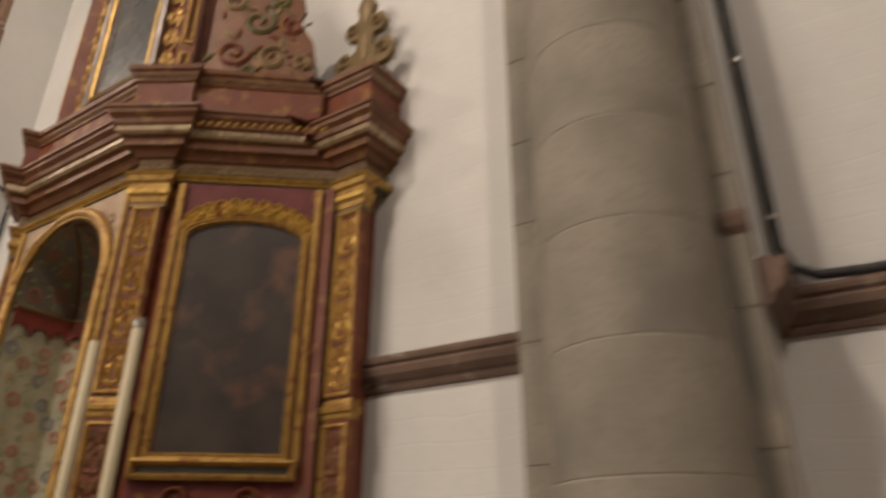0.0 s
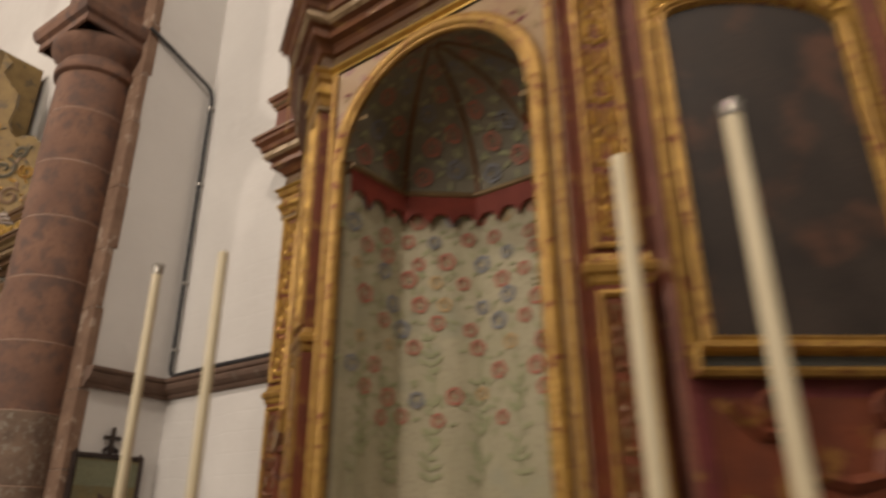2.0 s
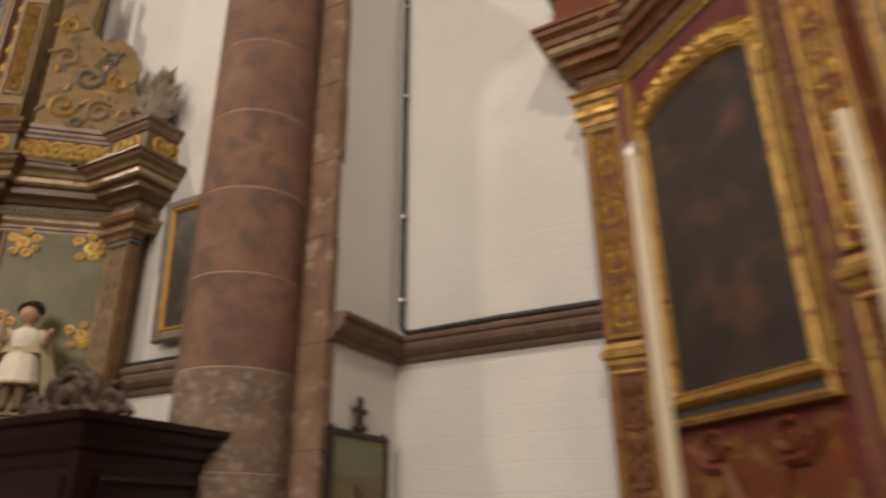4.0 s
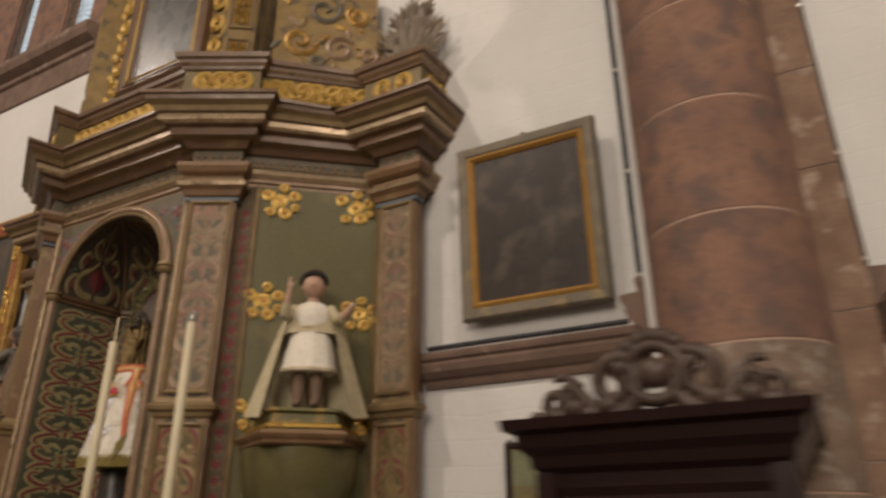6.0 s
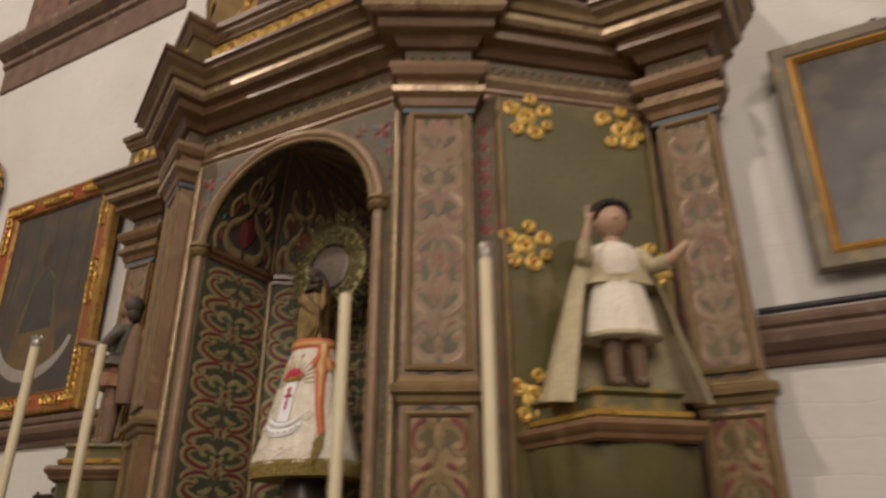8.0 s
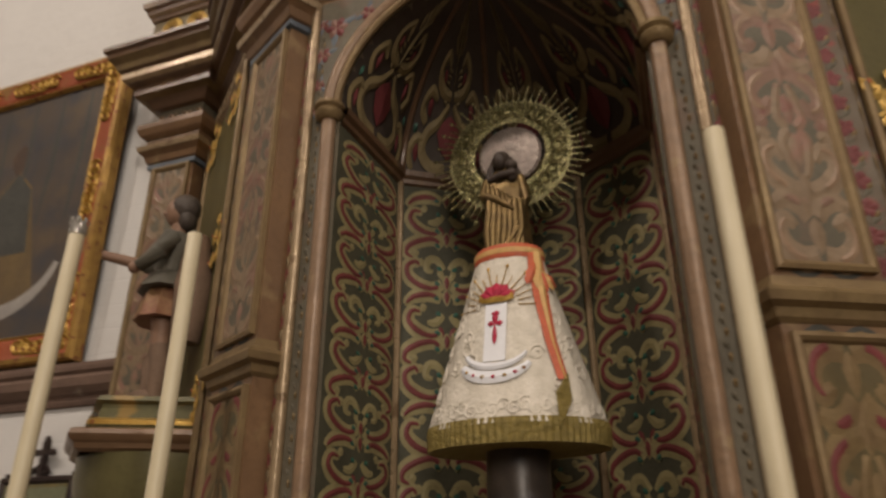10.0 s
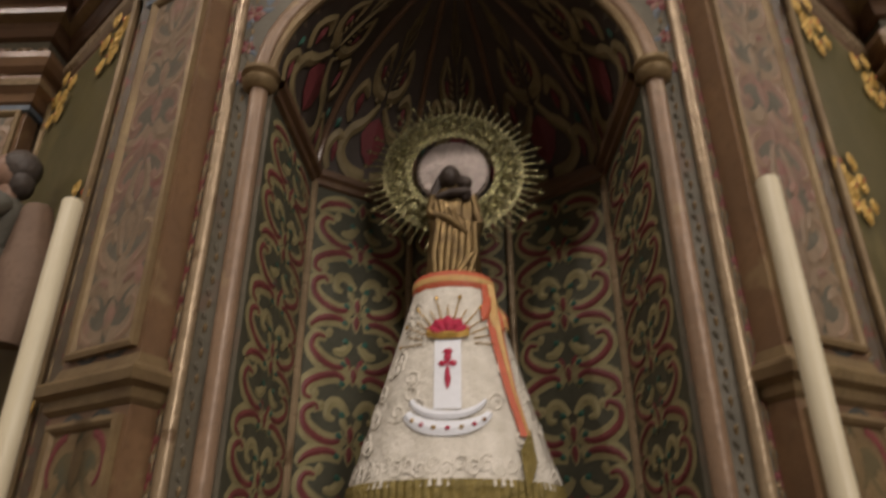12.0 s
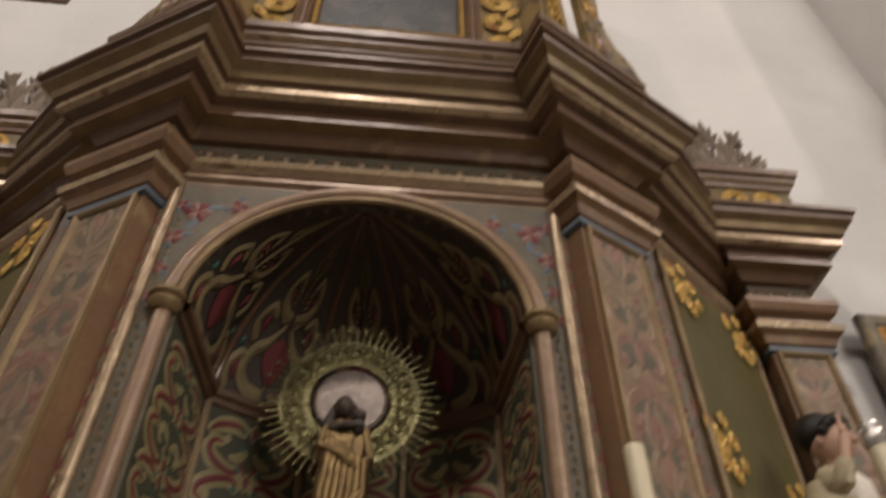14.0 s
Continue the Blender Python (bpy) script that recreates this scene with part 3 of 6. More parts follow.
def pier(x, half, west, depth, r, cy, stone, low, edge, mortar, capital, label):
    p = thing("pier", (x, WALL, 0), label, "pier", kind="structure")
    part("core", box(bmesh.new(), -west + 0.003, -depth + 0.003, 0, half - 0.003, 0.09, 14), PLASTER, p)
    for s in (1,) if capital else (-1, 1):
        z = 0.0
        k = 0
        while z < 13.5:
            h = 0.42 + 0.06 * ((k * 7) % 3)
            w = (0.05 if capital else 0.09) + 0.012 * ((k * 5) % 3)
            reach = half if s > 0 else west
            a, b = sorted((s * reach, s * (reach - (0.19 if capital else 0.17))))
            bm = box(bmesh.new(), a, -depth - 0.002, z, b, -depth + w, z + h - 0.002, bevel=0.003)
            part("quoin", bm, edge, p)
            z += h
            k += 1
    upper, lower = drum_mesh(r, 0.43), drum_mesh(r, 0.43)
    upper.materials.append(stone)
    lower.materials.append(low)
    for k in range(11 if capital else 15):
        z = 0.04 + 0.43 * k
        d = new("drum", lower if z < 2.0 else upper)
        d.parent, d.location = p, (0, cy, z)
        d.rotation_euler[2] = 1.3 * k
    part("mortar_bed", lathe(bmesh.new(), [(r - 0.0025, 0.0), (r - 0.0025, 4.7 if capital else 6.2)], 40, 0, cy), mortar, p, smooth=True)
    if capital:
        bm = bmesh.new()
        lathe(bm, [(r, 4.66), (r + 0.03, 4.68), (r + 0.035, 4.71), (r + 0.03, 4.74), (r, 4.76), (r, 4.80), (r + 0.02, 4.82), (r + 0.045, 4.86), (r + 0.085, 4.90), (r + 0.09, 4.95), (r + 0.05, 4.97)], 40, 0, cy)
        part("capital", bm, stone, p, smooth=True)
        bm = bmesh.new()
        w = r + 0.07
        sweep(bm, [(-w, -depth), (-w, cy - w), (w, cy - w), (w, -depth)], [(-0.02, 4.965), (0.0, 4.97), (0.0, 5.03), (0.03, 5.05), (0.05, 5.11), (0.05, 5.15), (-0.1, 5.16)])
        part("abacus", bm, stone, p)
        box(bm := bmesh.new(), -r + 0.02, cy - r + 0.02, 5.15, r - 0.02, 0, 14, bevel=0.02)
        part("rib_shaft", bm, stone, p)
    return p


pier(-7.225, 0.405, 0.325, 0.55, 0.27, -0.665, RED_STONE, MOTTLED, QUOIN, MORTAR, True, "white plastered pier with a red sandstone engaged column")
pier(-0.61, 0.44, 0.485, 0.48, 0.335, -0.52, GREY_STONE, GREY_STONE, GREY_STONE, GREY_MORTAR, False, "plastered pier with a weathered grey stone engaged column")

# ---- string course, with returns round the piers' flanks ----
STRING = [(0.0, 2.375), (0.02, 2.378), (0.03, 2.395), (0.03, 2.41), (0.05, 2.42), (0.075, 2.445), (0.085, 2.475), (0.08, 2.49), (0.095, 2.50), (0.10, 2.515), (0.10, 2.53), (0.0, 2.538)]


def string(plan, label, top=2.53, scale=1.12):
    profile = [(d, top - scale * (2.538 - z)) for d, z in STRING]
    return tagged(part("string_course", sweep(bmesh.new(), plan, profile), STRING_STONE, None), label, "trim", kind="structure")


string([(-6.82, 2.435), (-6.82, wall_y(-6.82)), (-5.60, wall_y(-5.60))], "worn brown stone string course round the wall corner", 2.485, 0.8)
string([(-2.20, wall_y(-2.20)), (-1.10, wall_y(-1.10))], "worn brown stone string course on the wall")
string([(-8.82, WALL), (-7.555, WALL), (-7.555, 2.44)], "chipped brown stone string course on the wall")
string([(-0.165, 2.52), (-0.165, WALL), (4.0, WALL)], "worn brown stone string course round the wall corner")
string([(-21.9, WALL), (-12.3, WALL)], "carved brown stone string course on the wall")
for x, y0, y1 in ((-1.10, 2.82, 2.97), (-7.56, 2.83, 2.965), (-0.16, 2.50, 2.62)):
    bm = bmesh.new()
    sweep(bm, [(x - 0.09, y1), (x - 0.07, y0), (x - 0.0, y0)], [(0, 2.53), (0.0, 2.60), (0.012, 2.62), (0.03, 2.65), (0.04, 2.69), (0.04, 2.71), (0, 2.72)])
    tagged(part("string_stop", bm, STRING_STONE, None), "broken moulded stop of the stone string course", "trim", kind="structure")


# ---- black service pipes ----
def pipe(pts, r, clips, label):
    t = thing("service_pipe", (0, 0, 0), label, "pipe")
    part("tube", limb(bmesh.new(), pts, r, n=12), BLACK_PIPE, t, smooth=True)
    for c in clips:
        bm = bmesh.new()
        lathe(bm, [(r + 0.004, -0.008), (r + 0.004, 0.008)], 12)
        box(bm, -0.012, 0, -0.008, 0.012, 0.05, 0.008)
        o = part("clip", bm, STEEL, t, "dull steel pipe clip")
        o.location = c
    return t


X, Y = -6.775, 3.01
bend = [(X, Y - 0.10 * (1 - math.cos(a)), 4.82 + 0.10 * math.sin(a)) for a in (0, 0.4, 0.8, 1.2)]
foot = [(X + 0.06 * (1 - math.cos(a)), Y, 2.57 - 0.06 * math.sin(a)) for a in (0, 0.4, 0.8, 1.2, 1.57)]
pipe([(-6.80, 2.40, 5.14), (-6.79, 2.65, 5.04)] + bend[::-1] + [(X, Y, 3.6), (X, Y, 2.65)] + foot + [(-6.2, Y - 0.045, 2.506), (-5.62, Y - 0.055, 2.502)], 0.016,
     [(X, Y, 4.02), (X, Y, 3.20), (X, Y, 4.72), (X, Y, 2.70)], "black service pipe climbing the wall corner")
pipe([(-7.632, 2.40, 5.02), (-7.635, 2.62, 4.93), (-7.65, 2.80, 4.83), (-7.66, 2.90, 4.72), (-7.66, 2.91, 4.6), (-7.66, 2.91, 2.73)], 0.016, [(-7.66, 2.91, z) for z in (2.76, 3.3, 3.9, 4.5)], "black service pipe beside the red pier")
pipe([(-8.80, 2.925, 2.556), (-7.74, 2.925, 2.556)], 0.013, [], "black cable lying along the stone string course")
pipe([(-0.10, 2.93, 9.0), (-0.10, 2.93, 2.95), (-0.10, 2.93, 2.72), (-0.06, 2.93, 2.62), (0.02, 2.92, 2.57), (0.2, 2.91, 2.556), (3.9, 2.91, 2.556)], 0.022,
     [(-0.10, 2.93, z) for z in (2.86, 3.7, 4.6)], "grey-black service pipe climbing beside the grey pier")

# ---- window ----
w = thing("window_1", (-13.5, WALL, 0), "twin leaded lancet window in a red stone frame", "window", kind="structure")
bm = bmesh.new()
sweep(bm, [(-1.45, 0), (1.0, 0)], [(0, 5.72), (0.02, 5.73), (0.03, 5.98), (0.06, 6.0), (0.06, 6.05), (0.14, 6.10), (0.17, 6.16), (0.17, 6.22), (0.0, 6.27)])
part("sill", bm, STRING_STONE, w)
for x0, x1, y0, y1 in ((-1.35, -0.65, -0.025, 0.10), (-0.30, 0.33, -0.025, 0.10), (0.75, 1.0, -0.025, 0.10)):
    part("jamb", box(bmesh.new(), x0, y0, 6.25, x1, y1, 8.7, bevel=0.02), RED_STONE, w)
part("lintel", box(bmesh.new(), -1.35, -0.05, 8.7, 1.0, 0.10, 9.1, bevel=0.03), MOTTLED, w)
for x0, x1 in ((-0.65, -0.30), (0.33, 0.75)):
    part("pane", box(bmesh.new(), x0, 0.005, 6.25, x1, 0.011, 8.7), pane_mat, w).visible_shadow = False
    bm = bmesh.new()
    at = flat(0, 0.0, 0)
    for k in range(34):
        z = 6.28 + 0.07 * k
        for j in range(4):
            a = x0 + (x1 - x0) * j / 4
            b = x0 + (x1 - x0) * (j + 1) / 4
            ribbon(bm, [(a, z + (0.05 if j % 2 else 0)), (b, z + (0 if j % 2 else 0.05))], 0.008, at, 0.003, taper=False)
    for x in (x0 + 0.01, (x0 + x1) / 2, x1 - 0.01):
        ribbon(bm, [(x, 6.25), (x, 8.7)], 0.012, at, 0.004, taper=False)
    part("lead_lattice", bm, LEAD, w)


# ---- altarpieces ----

def pilaster(r, a, b, base, top, ledge, mats, relief, depth=0.07, name="pilaster"):
    """A pilaster on the face a-b: shaft and pedestal, each with a sunk panel of scrollwork."""
    body, edge, ground, strokes, low = mats
    d = Vector((b[0] - a[0], b[1] - a[1]))
    n = Vector((d.y, -d.x)).normalized()
    ang = math.degrees(math.atan2(d.y, d.x))
    wd = d.length
    back = [(a[0] - n.x * depth, a[1] - n.y * depth), a, b, (b[0] - n.x * depth, b[1] - n.y * depth)]
    p = part(name, sweep(bmesh.new(), back, [(0, base), (0, top)]), body, r)
    at = flat((a[0] + b[0]) / 2, (a[1] + b[1]) / 2, ang)
    part("ledge", sweep(bmesh.new(), back, [(d * (0.6 if relief > 0.005 else 1.0), z) for d, z in ((0.002, ledge - 0.06), (0.012, ledge - 0.05), (0.016, ledge - 0.03), (0.034, ledge - 0.02), (0.038, ledge), (0.03, ledge + 0.01), (0.01, ledge + 0.02), (0.002, ledge + 0.045))]), edge, p)
    for z0, z1, nm in ((ledge + 0.06, top - 0.02, "shaft_panel"), (base + 0.10, ledge - 0.08, "pedestal_panel")):
        bm = bmesh.new()
        q = 1.0 if wd > 0.16 else 0.55
        poly = rect(wd - 0.03 * q, z1 - z0, 0, z0)
        rim(bm, poly, [(0, 0.0), (0.0, 0.014), (0.010 * q, 0.017), (0.018 * q, 0.012), (0.024 * q, 0.003)], at)
        part("panel_moulding", bm, edge, p)
        bm = bmesh.new()
        sheet(bm, inset(poly, 0.020 * q), at, 0.003)
        part(nm, bm, ground if nm == "shaft_panel" or relief > 0.005 else OCHRE_GROUND, p)
        bm = bmesh.new()
        if relief > 0.005:
            scrolls(bm, wd - 0.085 * q, z0 + 0.03, z1 - 0.03, at, period=0.24, h=relief, line=0.15)
        else:
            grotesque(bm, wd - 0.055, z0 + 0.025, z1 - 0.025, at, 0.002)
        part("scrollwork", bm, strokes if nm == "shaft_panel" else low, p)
    return p


def rosette(bm, x, z, s, at, mi=0, red=1):
    """A gilded cluster of curled leaves."""
    for k, (dx, dz, q) in enumerate(((0, 0.05, 1.0), (0.85, 0.45, 0.72), (-0.8, 0.5, 0.8), (0.4, -0.75, 0.78), (-0.55, -0.75, 0.62), (0.15, 1.0, 0.62), (0.95, -0.35, 0.5))):
        cx, cz = x + dx * s, z + dz * s
        up = lambda a, b, h, k=k: at(a, b, h + 0.002 * k)
        ribbon(bm, spiral(cx, cz, 0.46 * s * q, 0.12 * s, 1.3 * k + x * 9, 1.25 if k % 2 else -1.25, n=18), 0.42 * s * q, up, 0.004, mi)
        petal(bm, cx, cz, 0.9 * k + 1, 0.62 * s * q, 0.26 * s * q, up, 0.006, mi)
        if k < 5:
            petal(bm, cx - 0.06 * s, cz, 0.3 + k, 0.22 * s, 0.14 * s, lambda a, b, h, k=k: at(a, b, h + 0.010 + 0.002 * k), 0.002, red)


def rose(bm, x, z, s, at, ring, rng):
    """A printed rose: two soft rings round a pale heart with a small bud."""
    turn = rng.uniform(0, 6)
    for rad, wd, gap in ((0.76, 0.30, 0.0), (0.36, 0.13, 0.6)):
        loop = [(x + s * rad * (1 + 0.09 * math.cos(5 * u + turn)) * math.cos(u), z + s * rad * (1 + 0.09 * math.cos(5 * u + turn)) * math.sin(u)) for u in [turn + (6.2832 - gap) * k / 16 for k in range(17)]]
        ribbon(bm, loop, wd * s, at, 0.0006, ring, taper=gap > 0)
    petal(bm, x - 0.1 * s, z, turn, 0.24 * s, 0.2 * s, at, 0.0006, 3)


def niche(r, cv, st):
    """The apse: five walls, a cornice, five vault webs with ribs."""
    (bx1, by1), (bx2, by2), rx, zs, rz = *st["apse"], st["rx"], st["zs"], st["rz"]
    up = zs - 2.99
    base = [(-rx, cv), (-bx1, cv + by1), (-bx2, cv + by2), (bx2, cv + by2), (bx1, cv + by1), (rx, cv)]
    n = part("niche", sweep(bmesh.new(), base, [(0, 1.3), (0, zs)], caps=False), st["niche_wall"], r)
    rng = random.Random(5)
    for i in range(5):
        a, b = base[i], base[i + 1]
        d = Vector((b[0] - a[0], b[1] - a[1]))
        at = flat((a[0] + b[0]) / 2, (a[1] + b[1]) / 2, math.degrees(math.atan2(d.y, d.x)))
        if st["style"] == "scroll":
            bm = bmesh.new()
            if i in (1, 3):
                cartouches(bm, d.length - 0.02, 1.45, 2.92 + up, at, 0.34, 0.15, 0.0018, 0.36)
            else:
                cartouches(bm, d.length - 0.03, 1.45, 2.92 + up, at, 0.30, 0.15, 0.0018, 0.36)
            part("painted_scrollwork", bm, [CREAM, SCROLL_RED, TEAL], n)
        # vault web
        bm = bmesh.new()

        def web(x, z, h=0.0, a=a, b=b):
            t = z * math.pi / 2
            s = 0.5 + x
            bx, by = a[0] + (b[0] - a[0]) * s, a[1] + (b[1] - a[1]) * s
            k = max(math.cos(t), 0.0) - (h + 0.006 if h else 0.0) * 1.6
            return Vector((bx * k, cv + 0.005 + (by - cv - 0.005) * k, zs + rz * math.sin(t) - h * 0.8))
        grid = [[bm.verts.new(web(-0.5 + j / 4, i2 / 12 * 0.985)) for j in range(5)] for i2 in range(13)]
        for i2 in range(12):
            for j in range(4):
                face(bm, (grid[i2][j], grid[i2][j + 1], grid[i2 + 1][j + 1], grid[i2 + 1][j]))
        part("vault_web", bm, st["web"], n, smooth=True)
        bm = bmesh.new()
        if st["style"] == "scroll":
            for s in (-1, 1):
                def q(x, z, h, s=s):
                    return web(s * x, z, h)
                for line, wd in (([(0.03, 0.06), (0.20, 0.07), (0.30, 0.15), (0.26, 0.25), (0.14, 0.31), (0.03, 0.40)], 0.055),
                                 ([(0.40, 0.04), (0.44, 0.14), (0.37, 0.22), (0.28, 0.20)], 0.045),
                                 ([(0.30, 0.30), (0.37, 0.38), (0.30, 0.46), (0.20, 0.42)], 0.045),
                                 ([(0.02, 0.44), (0.16, 0.47), (0.24, 0.56), (0.17, 0.63), (0.10, 0.58)], 0.045)):
                    ribbon(bm, smooth_line(line), 1.5 * wd, q, 0.005, 0)
                petal(bm, 0.36, 0.08, 1.5, 0.11, 0.06, q, 0.006, 1)
                petal(bm, 0.26, 0.33, 1.3, 0.10, 0.07, q, 0.006, 1)
                petal(bm, 0.12, 0.50, 0.8, 0.08, 0.05, q, 0.006, 1)
                petal(bm, 0.42, 0.24, 1.9, 0.06, 0.05, q, 0.006, 2)
                for j in range(6):
                    petal(bm, 0.01, 0.62 + 0.055 * j, 0.75 + 0.08 * j, 0.15 - 0.015 * j, 0.035, q, 0.005, 0)
                    petal(bm, 0.05, 0.40 + 0.03 * j, 0.3, 0.07, 0.02, q, 0.005, 0)
            petal(bm, 0, 0.11, 1.57, 0.24, 0.28, web, 0.006, 1)
            petal(bm, 0, 0.42, 1.57, 0.52, 0.035, web, 0.005, 0)
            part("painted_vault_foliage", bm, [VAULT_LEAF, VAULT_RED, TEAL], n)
        else:
            for k, (x, z) in enumerate(((-0.24, 0.13), (0.22, 0.19), (-0.12, 0.33), (0.24, 0.42), (-0.2, 0.54), (0.12, 0.66), (0.0, 0.80))):
                c2 = math.cos(z * math.pi / 2)
                q = lambda a2, b2, h, x=x, z=z, c2=c2: web(x + (a2 - x) / (0.36 * c2), z + (b2 - z) / 0.66, 0.003)
                rose(bm, x, z, 0.050 * (0.45 + 0.55 * c2), q, (0, 0, 1)[(k + i) % 3], rng)
                for j in range(4):
                    e = 1.57 * j + k
                    petal(bm, x + 0.06 * math.cos(e), z + 0.06 * math.sin(e), e + 0.6, 0.055 * (0.4 + 0.6 * c2), 0.02, q, 0.001, 2)
            part("painted_vault_pattern", bm, [CLOTH_RED, CLOTH_BLUE, CLOTH_GREEN, CLOTH_GOLD], n)
    for i in range(6):
        pts = []
        for k in range(15):
            t = k / 14 * math.pi / 2 * 0.97
            pts.append((base[i][0] * math.cos(t) * 0.985, cv + 0.005 + (base[i][1] - cv) * math.cos(t) * 0.985, zs + rz * math.sin(t)))
        if 0 < i < 5:
            part("vault_rib", limb(bmesh.new(), pts, [0.013 - 0.005 * k / 14 for k in range(15)], n=8), st["rib"], n, smooth=True)
            if st["style"] == "scroll":
                part("corner_bead", limb(bmesh.new(), [(base[i][0] * 0.985, base[i][1] - 0.01, 1.3), (base[i][0] * 0.985, base[i][1] - 0.01, 2.95 + up)], 0.012, n=8), st["bead"], n, smooth=True)
    inner = [(x, y) for x, y in base]
    bar = [(d, z + up) for d, z in ((0, 2.945), (0.012, 2.95), (0.014, 2.965), (0.028, 2.975), (0.03, 2.995), (0.0, 3.0))]
    part("niche_cornice", sweep(bmesh.new(), inner, bar, caps=False), st["rib"], n)
    if st["style"] == "floral":
        def along(x, d):
            """A point of the five walls, x from -0.5 to 0.5, set in by d."""
            u = (x + 0.5) * 5
            i = max(0, min(4, int(u)))
            f, k = u - i, 1 - d / 0.45
            return (base[i][0] + (base[i + 1][0] - base[i][0]) * f) * k, cv + 0.004 + (base[i][1] + (base[i + 1][1] - base[i][1]) * f - cv) * k

        def cloth(x, z, h=0.0):
            return Vector((*along(x, 0.010 + h + 0.0016 * math.sin(x * 110 + 1.5 * math.sin(z * 3))), z))
        bm = bmesh.new()
        cols = [[bm.verts.new(cloth(-0.5 + j / 100, 1.32 + (1.62 + up) * i / 20)) for i in range(21)] for j in range(101)]
        for j in range(100):
            for i in range(20):
                face(bm, (cols[j][i], cols[j + 1][i], cols[j + 1][i + 1], cols[j][i + 1]))
        c = part("painted_curtain", bm, CURTAIN, r, "cream wall hanging printed with red and blue flowers", smooth=60)
        hem = bmesh.new()
        
        def lift(u, z, h):
            return Vector((*along(u, h * 0.45), z))
        for j in range(15):
            x, w2 = -0.5 + (j + 0.5) / 15, 1 / 15
            low = [(q, z + up) for q, z in ((-0.5, 2.805), (-0.42, 2.835), (-0.25, 2.862), (0, 2.872), (0.25, 2.862), (0.42, 2.835), (0.5, 2.805))]
            for (a0, z0), (a1, z1) in zip(low, low[1:]):
                face(hem, [lift(x + a0 * w2, zs, 0.075), lift(x + a0 * w2, z0, 0.075), lift(x + a1 * w2, z1, 0.075), lift(x + a1 * w2, zs, 0.075)])
                face(hem, [lift(x + a0 * w2, z0, 0.075), lift(x + a0 * w2, z0, 0.05), lift(x + a1 * w2, z1, 0.05), lift(x + a1 * w2, z1, 0.075)])
        part("valance", hem, VALANCE, n, "scalloped dark red valance")
        part("valance_band", limb(bmesh.new(), [lift(-0.5 + k / 48, zs - 0.015, 0.075) for k in range(49)], 0.014, n=8), OLD_GOLD, n)
        bm = bmesh.new()

        def on(x, z, lift2=0.004):
            """A patch of the cloth round (x, z), in metres along and up."""
            return lambda a, b, h: cloth(x + (a - x) / 1.9, b, h * 0.5 + lift2)
        for i in range(10):
            for j in range(12):
                x = -0.46 + 0.083 * j + (0.03 if i % 2 else 0) + rng.uniform(-0.014, 0.014)
                z = 1.90 + up + 0.105 * i + rng.uniform(-0.022, 0.022)
                kind = rng.choice((0, 0, 0, 0, 1, 3))
                if rng.random() < (0.35 if i < 3 else 0.10):
                    continue
                rose(bm, x, z, rng.uniform(0.036, 0.050) * (0.8 if kind == 3 else 1), on(x, z), kind, rng)
                for k in range(3):
                    a2 = rng.uniform(0, 6.28)
                    petal(bm, x + 0.052 * math.cos(a2), z + 0.052 * math.sin(a2), a2 + rng.uniform(-0.8, 0.8), 0.042, 0.016, on(x, z, 0.003), 0.0008, 2)
        for j in range(9):
            x = -0.43 + 0.105 * j + rng.uniform(-0.02, 0.02)
            q, top = on(x, 2.0, 0.003), rng.uniform(2.0, 2.3) + up
            stem = smooth_line([(x + rng.uniform(-0.035, 0.035), 1.66 + (top - 1.66) * k / 6) for k in range(7)], 3)
            ribbon(bm, stem, 0.008, q, 0.001, 2)
            for k in range(1, len(stem) - 1):
                for e in (-1, 1):
                    if rng.random() < 0.6:
                        petal(bm, *stem[k], 1.57 + e * rng.uniform(0.6, 1.2), rng.uniform(0.04, 0.075), 0.020, q, 0.001, 2)
        part("printed_flower_pattern", bm, [CLOTH_RED, CLOTH_BLUE, CLOTH_GREEN, CLOTH_GOLD], c)
    return n


